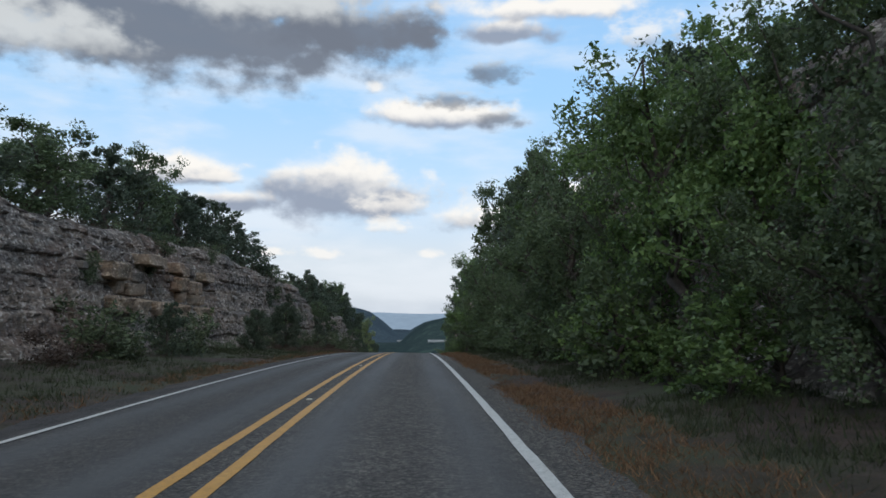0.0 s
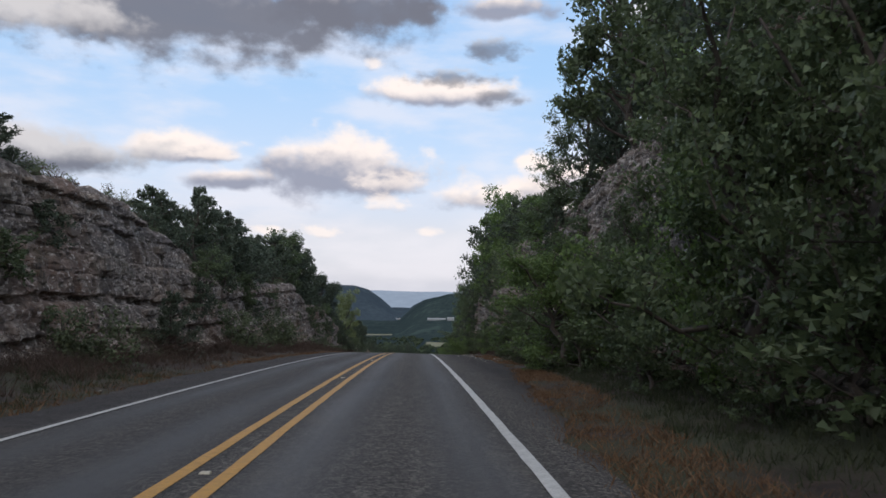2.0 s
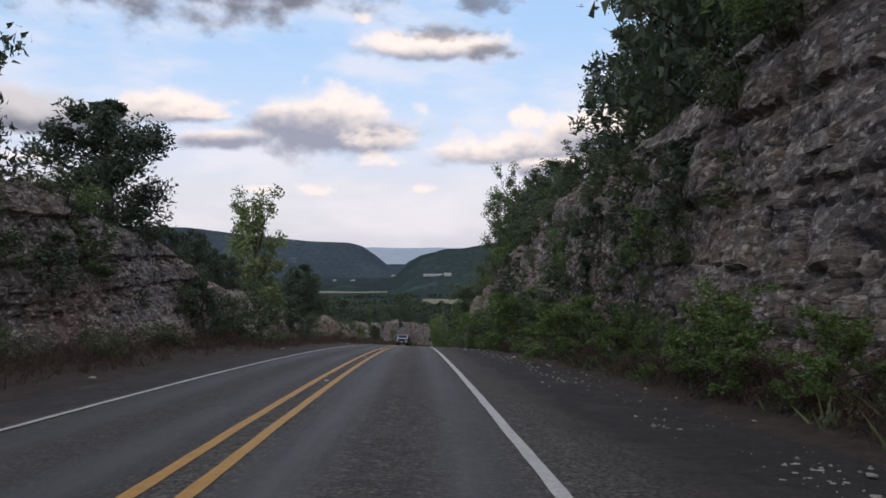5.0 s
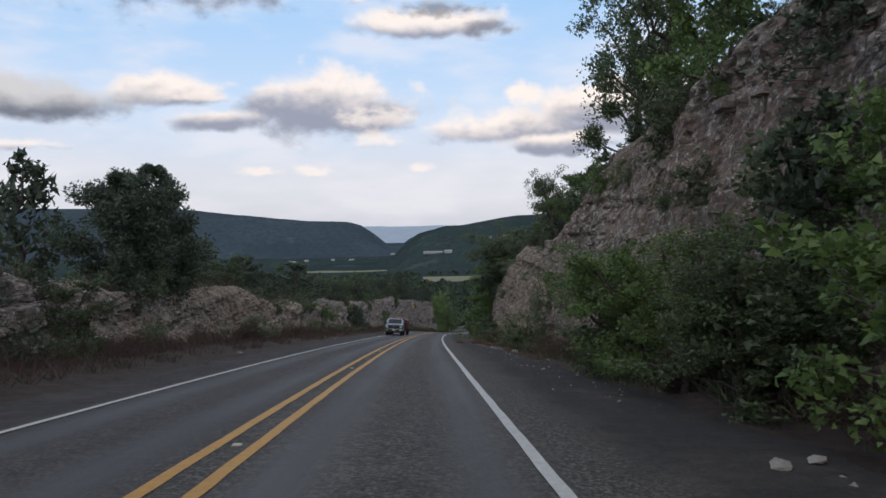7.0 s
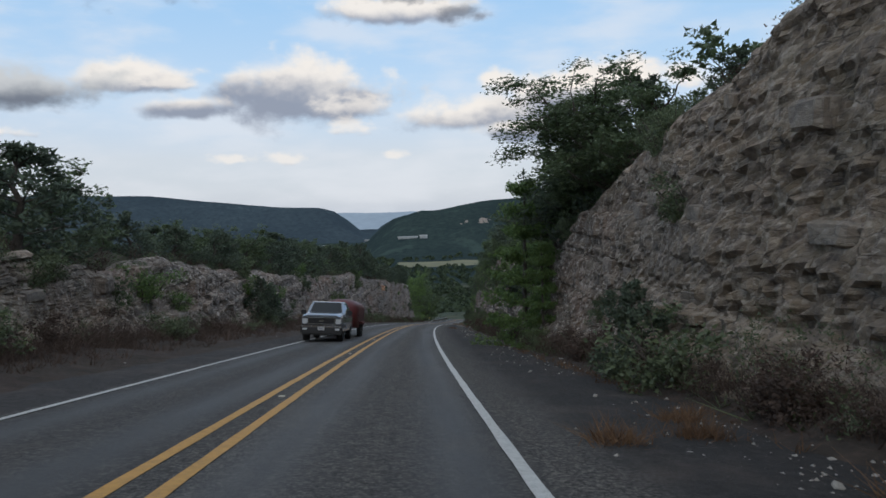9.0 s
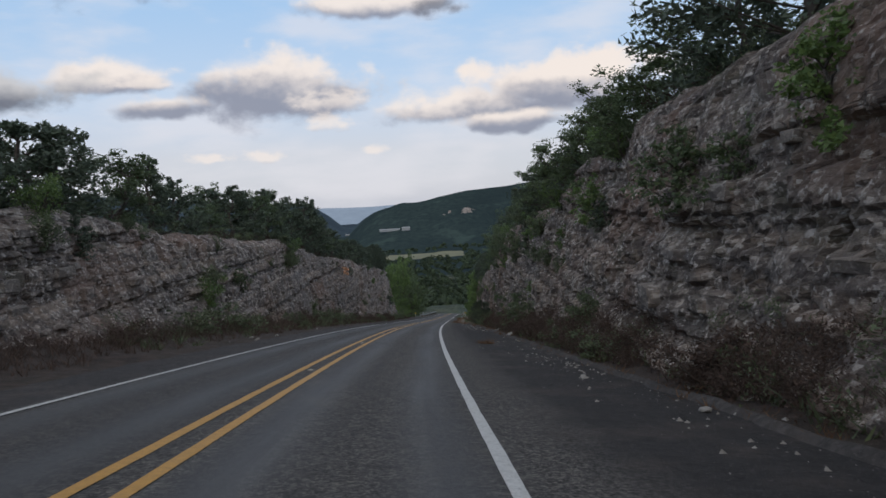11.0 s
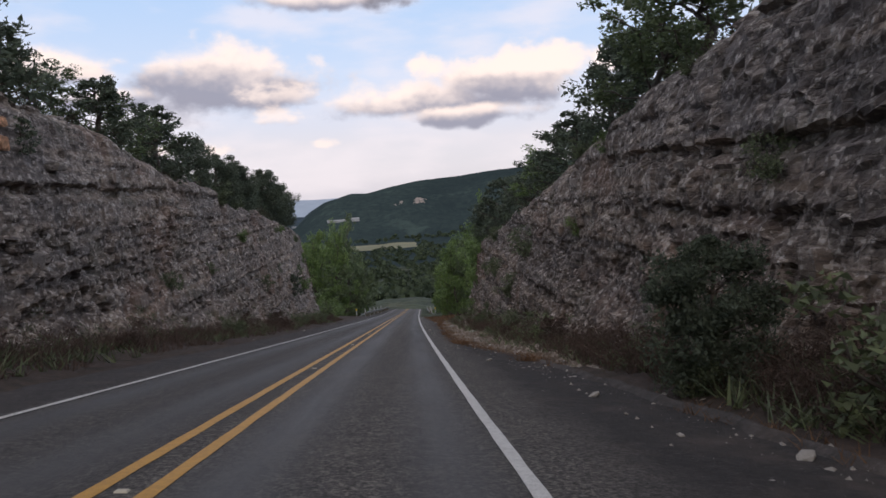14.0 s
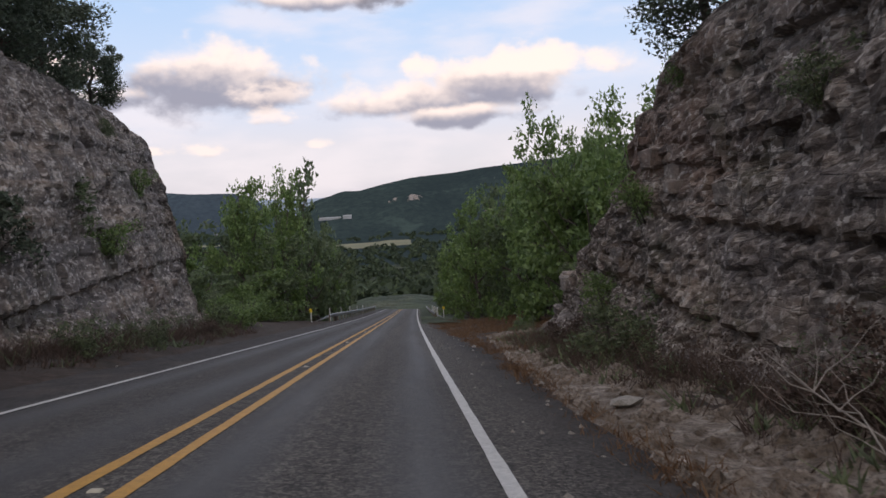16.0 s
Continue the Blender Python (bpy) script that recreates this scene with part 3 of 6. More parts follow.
LONG = np.arange(-20, END, 1.5)
road = strip("road", LONG, [const(u) for u in (-3.45, -2.4, -1.2, 0, 1.2, 2.4, 3.6)], [const(c) for c in (-0.02, 0.0, 0.01, 0.015, 0.01, 0.0, -0.02)],
             ASPHALT, "dark grey chip-seal two-lane road with worn wheel tracks", "road")
for left in (True, False):
    sign, top, base, lean, paved = side_of(left)
    rag = np.arange(-20, END, 0.5)

    def edge(s, sign=sign, paved=paved, left=left):
        return sign * (spread(paved, s) + (layers(s * 0.8, s * 0 + 2.0, 11 + left) - 0.5) * 0.6)

    inner = const(-3.44) if left else const(3.59)
    half = (lambda s, e=edge, i=inner: 0.5 * (e(s) + i(s)))
    offs, ups = [inner, half, edge], [const(-0.021), const(-0.02), const(-0.045)]
    if left:
        offs, ups = offs[::-1], ups[::-1]
    strip("pavement", rag, offs, ups, SHOULDER[left], "dark gravelly asphalt road shoulder with loose pale chips", "shoulder")

# a low worn kerb of asphalt along the outer edge of the wide shoulder
s = np.arange(268, 378, 0.4)
wob = (layers(s * 0.8, s * 0 + 2.0, 11) - 0.5) * 0.35
high = np.clip((s - 268) / 14, 0, 1) * np.clip((378 - s) / 8, 0, 1) * (0.55 + 0.9 * layers(s * 0.9, s * 0 + 5.0, 13, 3))
strip("kerb", s, [lambda q, k=k, w=wob: spread(PAVED_RIGHT, q) - 0.12 + k + w for k in (-0.13, -0.06, 0.02, 0.09, 0.16, 0.28)],
      [lambda q, k=k, h=high: -0.055 + k * h for k in (0.0, 0.07, 0.115, 0.10, 0.06, -0.03)], KERB, "low worn grey asphalt kerb along the shoulder", "kerb", uv=False)

for name, u, w, mat, label in (("edge_line", -3.2, 0.11, WHITE_LINE, "thin white painted edge line"), ("edge_line", 3.34, 0.15, WHITE_LINE, "white painted edge line, slightly worn"),
                               ("centre_line", -0.233, 0.15, YELLOW_LINE, "yellow painted centre line"), ("centre_line", 0.233, 0.15, YELLOW_LINE, "yellow painted centre line")):
    s = np.arange(-20, END, 0.5)
    wob = lambda q, k, u=u: u + k + (layers(q * 1.3, q * 0 + k * 50, 77) - 0.5) * 0.03
    lift = 0.004 + (0.015 - 0.0035 * abs(u) - (0.012 if abs(u) > 2.4 else 0))
    strip(name, s, [lambda q, k=-w / 2, f=wob: f(q, k), lambda q, k=w / 2, f=wob: f(q, k)], [const(lift + 0.004)] * 2, mat, label, "road marking", uv=False)

# ---------------------------------------------------------------- verges, rock faces, ground above them
for left in (True, False):
    sign, top, base, lean, paved = side_of(left)
    s = np.arange(-20, 476, 0.8)
    f = np.linspace(0, 1.12, 23)
    ss, ff = np.meshgrid(s, f, indexing="ij")
    a = spread(paved, ss) - 0.35
    uu = a + (spread(base, ss) + 0.4 - a) * ff
    hh = verge_height(ss, ff, left)
    hh = np.where(ff < 0.09, -0.06 + 0.0 * hh, hh)
    hh = hh + 0.12 * (layers(ss * 1.3, uu * 1.3, 41) - 0.5) * (ff > 0.1)
    faces = grid_faces(len(s), len(f))
    if not left:
        faces = [q[::-1] for q in faces]
    me = mesh_of("ground", many_at(ss, sign * uu, hh).reshape(-1, 3), faces, [VERGE, RUBBLE], True)
    if not left:
        # a bare shelf of pale rubble beside the lower end of the cut
        cell = np.arange(len(faces))
        row, col = cell // (len(f) - 1), cell % (len(f) - 1)
        inner = spread(SHELF, s[row])
        bare = (s[row] > 366 + 6 * wave(col * 0.7, col * 0.0, 3)) & (s[row] < 440) & (uu[row, col] > inner + 0.5 * (layers(s[row] * 0.6, col * 0.4, 19) - 0.5)) & (uu[row, col] < inner + 1.2 + 1.7 * layers(s[row] * 0.3, col * 0.5, 9))
        me.polygons.foreach_set("material_index", bare.astype(np.int32))
    tagged(new("ground", me), "earth verge with dry brown weeds and loose limestone", "verge", kind="structure")

# beds of the rock, level from end to end: thin rubbly ones in bundles, and massive ones between them
BED_KIND = rnd(np.arange(260), 5)
BEDS = np.cumsum(np.where(BED_KIND < 0.64, 0.20 + 0.26 * rnd(np.arange(260), 9), 0.55 + 0.95 * rnd(np.arange(260), 9))) - 84.0
FACE_STEP, FACE_ROWS = 0.17, 78


def bed_warp(s):
    return (layers(s * 0.04, s * 0 + 0.5, 3) - 0.5) * 1.1 + s * 0.004


def rock_face(left):
    sign, top, base, lean, paved = side_of(left)
    s = np.arange(-20, 470, FACE_STEP)
    v = np.linspace(0, 1, FACE_ROWS)
    rim = np.maximum(rim_height(s, left), 0.05)
    ss, vv = np.meshgrid(s, v, indexing="ij")
    hh = vv * (rim[:, None] + 0.5) - 0.5
    z = many_at(ss, sign * (spread(base, ss)), hh)[..., 2]
    zz = z + bed_warp(ss) + 0.10 * (layers(ss * 0.9, z * 0.9, 63, 2) - 0.5)
    bed = np.clip(np.searchsorted(BEDS, zz), 1, len(BEDS) - 1)
    lo, hi = BEDS[bed - 1], BEDS[bed]
    thick = hi - lo
    in_bed = (zz - lo) / thick
    massive = thick > 0.5
    # blocks along each bed: long in the massive ones, short in the rubbly ones
    width = np.where(massive, 0.8 + 1.7 * rnd(bed, 17), 0.28 + 0.55 * rnd(bed, 17))
    q = ss / width + rnd(bed, 23) * 9 + 0.5 * (layers(ss * 0.6, zz * 0.7, 61, 2) - 0.5) / width
    block = np.floor(q)
    in_block = q - block
    own, own2, own3 = rnd(bed, block, 37 + left), rnd(bed, block, 41 + left), rnd(bed, block, 47 + left)
    ledge = np.where(massive, 0.02 + 0.22 * rnd(bed, 29), -0.14 + 0.18 * rnd(bed, 29))
    hard = 0.45 + 0.9 * np.clip((layers(ss * 0.05, zz * 0.2, 43 + left, 3) - 0.32) * 2.4, 0, 1)
    out = ledge * hard + np.where(massive, 0.15, 0.17) * (own - 0.5)
    out += (in_block - 0.5) * (own2 - 0.5) * 0.20 * np.minimum(width, 1.2) + (in_bed - 0.5) * (own3 - 0.55) * 0.14
    out -= np.where(own2 > 0.92, 0.18, 0.0) * hard
    seam, joint = np.minimum(in_bed, 1 - in_bed) * thick, np.minimum(in_block, 1 - in_block) * width
    out -= np.where(massive, 0.07, 0.025) * np.clip(1 - seam / 0.10, 0, 1) + np.where(massive, 0.09, 0.05) * np.clip(1 - joint / 0.10, 0, 1)
    # stretches where the beds are shattered to small rubble, and deep vertical clefts
    broken = np.clip((layers(ss * 0.11, zz * 0.25, 67 + left, 3) - 0.52) * 5, 0, 1)
    row = np.floor(zz / 0.24 + 0.4 * wave(ss * 0.9, zz, 5))
    out += (0.08 + 0.16 * broken) * (rnd(np.floor(ss / 0.36 + 0.9 * rnd(row, 7)), row, 71) - 0.5)
    cleft = layers(ss * 0.55, zz * 0.09, 73 + left, 2)
    out -= 0.38 * np.clip(1 - np.abs(cleft - 0.5) / 0.022, 0, 1) * np.clip((layers(ss * 0.07, zz * 0.15, 79, 2) - 0.42) * 6, 0, 1)
    out += 1.0 * (layers(ss * 0.075, vv * 1.4, 83 + left, 3) - 0.5) + 0.55 * (layers(ss * 0.33, zz * 0.35, 89 + left, 3) - 0.5)
    out += 0.05 * (rnd(np.arange(ss.size).reshape(ss.shape), 53) - 0.5)
    fade = np.clip(rim[:, None] / 2.5, 0.1, 1)
    talus = np.clip(1 - hh / (0.8 + 0.9 * wave(ss * 0.2, ss * 0, 12)), 0, 1)
    crown = np.clip((hh - rim[:, None] + 0.6) / 0.6, 0, 1)
    u = spread(base, ss) + spread(lean, ss) * np.maximum(hh, 0) - out * fade - 0.75 * talus + 0.45 * crown ** 2
    u = np.maximum(u, spread(paved, ss) + 0.5)
    # a last strip that runs back under the hillside
    ss2 = np.concatenate([ss, ss[:, :1]], 1)
    hh = np.concatenate([hh, rim[:, None] - 0.3], 1)
    u = np.concatenate([u, (spread(base, s) + spread(lean, s) * np.maximum(rim, 0) + 2.9)[:, None]], 1)
    faces = grid_faces(len(s), FACE_ROWS + 1)
    if not left:
        faces = [k[::-1] for k in faces]
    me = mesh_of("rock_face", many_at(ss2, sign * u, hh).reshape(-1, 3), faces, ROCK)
    ob = tagged(new("rock_face", me), "stratified grey and buff limestone road cut with ledges and stains", "rock face", kind="structure")
    return ob, ss, vv, hh, u


FACE = {left: rock_face(left) for left in (True, False)}


def face_spot(s, share, left):
    """A place on the rock face: station, offset and height, share of the way up."""
    ob, ss, vv, hh, u = FACE[left]
    i, j = int(round((s + 20) / FACE_STEP)), int(round(share * (FACE_ROWS - 1)))
    i, j = min(max(i, 0), ss.shape[0] - 1), min(max(j, 0), FACE_ROWS - 1)
    return (s, (-1 if left else 1) * u[i, j], hh[i, j])


def hill(s, d, left):
    """Height of the hillside d metres behind the rim."""
    s, d = np.asarray(s, float), np.asarray(d, float)
    rim = rim_height(s, left)
    n = layers(s * 0.05, d * 0.06, 71 + left, 4)
    if left:
        rise = 0.10 * np.minimum(d, 12) - 0.02 * np.maximum(d - 12, 0) - 0.10 * np.clip(d - 30, 0, 120)
        low = np.clip((s - 175) / 60, 0, 1) * np.clip((330 - s) / 60, 0, 1)
        rise = rise - low * 0.10 * np.maximum(d - 3, 0)
    else:
        rise = 0.30 * np.minimum(d, 25) + 0.05 * np.clip(d - 25, 0, 120)
        rise = rise - np.clip((s - 225) / 60, 0, 1) * 0.24 * np.minimum(d, 25)
        rise = rise + 3.2 * np.clip((d - 1.8) / 1.6, 0, 1) * np.clip((s - 206) / 5, 0, 1) * np.clip((234 - s) / 8, 0, 1)
    end = np.clip((s - 425) / 40, 0, 1)
    return rim + (rise + (n - 0.5) * 1.2 * np.clip(d / 2, 0, 1)) * (1 - end) - end * 0.16 * d - 0.05


WOOD_FLOOR = plain("hillside_soil", (0.07, 0.06, 0.035), 0.95, spread=0.45, scale=1.2)
for left in (True, False):
    sign, top, base, lean, paved = side_of(left)
    s = np.arange(-20, 480, 1.6)
    d = np.concatenate([[1.0, 1.4, 1.9, 2.4, 3, 4.5, 6.5, 9, 12, 16, 21, 27, 34, 42, 55, 75, 100, 140, 240, 480, 900], []])
    ss, dd = np.meshgrid(s, d, indexing="ij")
    rim = rim_height(ss, left)
    uu = spread(base, ss) + spread(lean, ss) * np.maximum(rim, 0) + 0.75 + dd
    hh = np.where(dd < 1.2, rim - 0.7, hill(ss, np.maximum(dd, 0), left) - np.where(dd < 1.5, 0.12, 0))
    faces = grid_faces(len(s), len(d))
    if not left:
        faces = [q[::-1] for q in faces]
    me = mesh_of("ground", many_at(ss, sign * uu, hh).reshape(-1, 3), faces, WOOD_FLOOR, True)
    tagged(new("ground", me), "wooded hillside soil above the rock cut", "hillside", kind="structure")


def on_hill(s, d, left):
    sign, top, base, lean, paved = side_of(left)
    rim = float(rim_height(np.array([s]), left)[0])
    u = float(spread(base, s)) + float(spread(lean, s)) * max(rim, 0) + 0.75 + d
    return s, sign * u, float(hill(np.array([s]), np.array([max(d, 0.0)]), left)[0]) - 0.1


# level ground behind the start
ys, xs = np.concatenate([[-900, -400, -150, -60], np.arange(-34, -17.5, 4)]), np.concatenate([[-900, -400, -150, -60, -30], np.arange(-20, 21, 4), [30, 60, 150, 400, 900]])
yy, xx = np.meshgrid(ys, xs, indexing="ij")
zz = -0.12 + 5.0 * np.clip((np.abs(xx) - 9) / 12, 0, 1) + 1.5 * (layers(xx / 60, yy / 60, 5) - 0.5) * np.clip((np.abs(xx) - 9) / 20, 0, 1)
zz = zz + many_at(np.full(yy.shape, -19.0), np.zeros(yy.shape), np.zeros(yy.shape))[..., 2]
tagged(new("ground", mesh_of("ground", np.stack([xx, yy, zz], -1).reshape(-1, 3), grid_faces(len(ys), len(xs)), WOOD_FLOOR, True)), "earth beyond the start of the cut", "ground", kind="structure")

# ---------------------------------------------------------------- the valley and the far hills
TIP = LINE[-1]


# crest heights by direction in degrees
RIDGE = [(-4, -125), (-2.6, -75), (-1.6, -50), (-0.7, -40), (0.6, -26), (1.8, -28), (3.6, -16), (6.2, 1), (8.8, 6), (11.4, 16), (14, 22), (25, 60), (50, 90)]
MESA = [(-60, 120), (-20, 62), (-16, 34), (-13, 17), (-10.5, 3), (-7.5, -3), (-6.2, -22), (-5.2, -62), (-4.0, -125)]



def valley_height(x, y):
    """Height of the country below the cut, out to the horizon."""
    x, y = np.asarray(x, float), np.asarray(y, float)
    away = np.maximum(y - 440, 0)
    z = -50 - 74 * np.clip((y - 470) / 620, 0, 1) ** 0.75
    road_z = np.interp(y, LINE[:, 1], LINE[:, 2])
    road_x = np.interp(y, LINE[:, 1], LINE[:, 0])
    near = np.clip(1 - (np.abs(x - road_x) - 6) / 14, 0, 1) * (y < LINE[-1, 1] + 25)
    z = np.where(y < 640, np.minimum(z, road_z - 3.2) * (1 - near) + (road_z - 0.28) * near, z)
    n = layers(x / 420 + 9, y / 420, 7, 4)
    z = z + (n - 0.5) * 14 * np.clip((away - 150) / 600, 0, 1)
    # a long ridge on one side, flat-topped hills on the other, hazed hills across the end
    turn = np.degrees(np.arctan2(x - 3, np.maximum(y - 399, 1)))
    rough = (layers(x / 130, y / 130, 29, 4) - 0.5)
    crest = np.interp(turn, [q[0] for q in RIDGE], [q[1] for q in RIDGE]) + 14 * rough
    rise = np.clip((y - 1650 - 300 * rough) / 650, 0, 1) * np.clip((3300 - y) / 500, 0, 1)
    z = np.maximum(z, z + (crest - z) * rise * rise * (3 - 2 * rise))
    crest = np.interp(turn, [q[0] for q in MESA], [q[1] for q in MESA]) + 8 * rough
    rise = np.clip((y - 2800 - 260 * rough) / 480, 0, 1) * np.clip((4100 - y) / 300, 0, 1)
    z = np.maximum(z, z + (crest - z) * rise)
    far = np.clip((y - 4150) / 350, 0, 1)
    z = z + far * (90 + 26 * (layers(x / 500, y * 0 + 1, 37, 4) - 0.5))
    return z


def valley_paint():
    p = Paint("valley_land", 0.95)
    w = p.place()
    n = p.noise(0.012, 6, 0.65, w)
    clump = p.noise(0.09, 5, 0.7, w)
    c = p.ramp(clump, (0.32, (0.020, 0.030, 0.018)), (0.5, (0.042, 0.058, 0.032)), (0.7, (0.078, 0.098, 0.050)))
    c = p.mix(p.ramp(n, (0.60, 0.0), (0.66, 0.6)), c, (0.13, 0.125, 0.07))
    p.colour(c).bump(clump, 1.0, 6.0)
    return p.mat


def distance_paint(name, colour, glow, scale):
    """A plain far backdrop, with the light of the air in front of it painted in as glow."""
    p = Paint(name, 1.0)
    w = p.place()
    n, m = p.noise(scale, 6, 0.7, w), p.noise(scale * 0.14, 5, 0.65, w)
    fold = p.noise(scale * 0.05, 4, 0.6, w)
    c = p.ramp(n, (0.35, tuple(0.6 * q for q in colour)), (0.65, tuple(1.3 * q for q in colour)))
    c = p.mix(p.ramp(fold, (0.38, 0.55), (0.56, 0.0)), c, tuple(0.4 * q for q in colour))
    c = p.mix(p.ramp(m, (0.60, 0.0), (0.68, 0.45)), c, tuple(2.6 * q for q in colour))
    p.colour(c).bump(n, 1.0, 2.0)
    # bluish haze added to the surface as emission
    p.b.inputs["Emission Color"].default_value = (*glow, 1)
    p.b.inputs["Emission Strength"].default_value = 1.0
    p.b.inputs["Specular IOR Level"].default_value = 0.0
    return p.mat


VALLEY = valley_paint()
# wooded hills, each with a faint blue glow painted on for the haze
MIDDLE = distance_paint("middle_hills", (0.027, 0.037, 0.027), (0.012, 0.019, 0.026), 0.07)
BLUE = distance_paint("haze_tinted_hills", (0.036, 0.045, 0.044), (0.020, 0.030, 0.045), 0.05)
# horizon haze put into the pale base colour and the glow
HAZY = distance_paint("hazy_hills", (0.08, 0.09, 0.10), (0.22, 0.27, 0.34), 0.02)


def land(name, y0, y1, rows, cols, mat, label, grow=1.5):
    t = np.linspace(0, 1, rows)
    y = y0 + (y1 - y0) * t ** grow
    a = np.linspace(-1, 1, cols)
    a = np.sign(a) * np.abs(a) ** 1.35
    yy, aa = np.meshgrid(y, a, indexing="ij")
    xx = aa * (260 + 0.95 * np.maximum(yy - 440, 0)) + 15
    zz = valley_height(xx, yy)
    me = mesh_of(name, np.stack([xx, yy, zz], -1).reshape(-1, 3), grid_faces(rows, cols), mat, True)
    return tagged(new(name, me), label, "landscape", kind="structure")


land("ground", 462, 1300, 150, 170, VALLEY, "wooded valley floor with pale clearings below the road")
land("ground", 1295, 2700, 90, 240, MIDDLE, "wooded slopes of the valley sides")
land("backdrop", 2690, 4160, 90, 240, BLUE, "far wooded hills and flat-topped mesa under painted bluish haze")
land("backdrop", 4150, 4880, 24, 200, HAZY, "hills along the horizon, haze painted in as pale blue glow", grow=1.0)


def far_woods():
    """Tree crowns of the valley, each a loose clump of leaf cards."""
    rng = np.random.default_rng(61)
    n = 6000
    y = 520 + 1250 * rng.random(n) ** 1.1
    x = 15 + (rng.random(n) - 0.5) * 2 * (70 + 0.42 * (y - 440))
    road_x = np.interp(y, LINE[:, 1], LINE[:, 0])
    field = ((np.abs(y - 1620) < 70) & (x > -45) & (x < 125)) | (layers(x / 160, y / 110, 88, 3) > 0.66)
    keep = (np.abs(x - road_x) > np.where(y < 600, 26, 0)) & ~field
    x, y = x[keep], y[keep]
    z = valley_height(x, y)
    size = rng.uniform(2.6, 5.2, len(x)) * (1 + 0.25 * (y > 1000))
    cards = 18
    c = np.repeat(np.stack([x, y, z + size * 0.75], 1), cards, 0)
    r = np.repeat(size, cards)
    d = rng.normal(0, 1, (len(c), 3))
    d /= np.linalg.norm(d, axis=1)[:, None]
    d[:, 2] = np.abs(d[:, 2]) * 1.1 - 0.35
    p = c + d * (r * (0.55 + 0.45 * rng.random(len(c))))[:, None]
    a = rng.normal(0, 1, (len(c), 3))
    a /= np.linalg.norm(a, axis=1)[:, None]
    b = np.cross(a, d)
    b /= np.linalg.norm(b, axis=1)[:, None] + 1e-9
    w = (r * 0.42)[:, None]
    v = np.stack([p - a * w, p + a * w * 0.6 + b * w, p + a * w * 0.6 - b * w], 1).reshape(-1, 3)
    tagged(new("far_woods", card_mesh("far_woods", v, FAR_LEAF)), "distant green woods on the valley floor", "woods", kind="stuff")


FAR_LEAF = leaf_paint("far_leaf", (0.030, 0.045, 0.024), (0.085, 0.115, 0.05), 0.9, 0.15)
PASTURE = plain("pasture", (0.20, 0.19, 0.105), 0.95, spread=0.2, scale=0.03)
FAR_WALL = plain("pale_building", (0.36, 0.36, 0.35), 0.8, spread=0.1, scale=0.1)


def pasture(x0, x1, y0, y1, rise):
    xs, ys = np.linspace(x0, x1, 30), np.linspace(y0, y1, 12)
    yy, xx = np.meshgrid(ys, xs, indexing="ij")
    xx = xx + (layers(yy / 60, xx / 90, 3) - 0.5) * 30
    yy = yy + (layers(xx / 60, yy / 90, 4) - 0.5) * 40
    zz = valley_height(xx, yy) + rise
    me = mesh_of("ground", np.stack([xx, yy, zz], -1).reshape(-1, 3), grid_faces(12, 30), PASTURE, True)
    tagged(new("ground", me), "pale green open pasture among the valley woods", "field", kind="structure")


def far_house(x, y, w, d, h):
    """A pale shed with a low pitched roof."""
    root = tagged(new("farm_building"), "distant pale building among the valley trees", "building", group="buildings in the valley")
    root.location = (x, y, float(valley_height(np.array([x]), np.array([y]))[0]) - 1.0)
    bm = bmesh.new()
    bmesh.ops.create_cube(bm, size=1, matrix=Matrix.Translation((0, 0, h / 2)) @ Matrix.Diagonal((w, d, h, 1)))
    part("wall", bm, FAR_WALL, root)
    bm = bmesh.new()
    q = [bm.verts.new(v) for v in ((-w * 0.52, -d * 0.55, h), (w * 0.52, -d * 0.55, h), (w * 0.52, d * 0.55, h), (-w * 0.52, d * 0.55, h), (-w * 0.52, 0, h * 1.35), (w * 0.52, 0, h * 1.35))]
    for f in ((0, 1, 5, 4), (2, 3, 4, 5), (1, 2, 5), (3, 0, 4), (3, 2, 1, 0)):
        bm.faces.new([q[k] for k in f])
    part("roof", bm, FAR_WALL, root)


def outcrop(x, y, w, h, seed):
    """A pale broken cliff on the far ridge."""
    u, v = np.meshgrid(np.linspace(-1, 1, 26), np.linspace(0, 1, 7), indexing="ij")
    xx = x + u * w / 2
    yy = y + v * h * 0.9 - 14 * (layers(u * 3, v * 2, seed) - 0.5)
    zz = valley_height(xx, yy) - 1.0 + 13 * (layers(u * 4, v * 3, seed + 1) - 0.40) * np.sin(np.pi * (u + 1) / 2) * np.sin(np.pi * v)
    me = mesh_of("rock_outcrop", np.stack([xx, yy, zz], -1).reshape(-1, 3), [q[::-1] for q in grid_faces(26, 7)], PALE_CLIFF)
    tagged(new("rock_outcrop", me), "pale limestone outcrop on the far wooded ridge", "rock outcrop", kind="structure")


PALE_CLIFF = plain("pale_cliff", (0.30, 0.25, 0.21), 0.95, spread=0.5, scale=0.12)
outcrop(168, 1990, 46, 44, 3)
outcrop(120, 2022, 24, 26, 5)
outcrop(303, 1885, 26, 22, 8)

# ---------------------------------------------------------------- plants


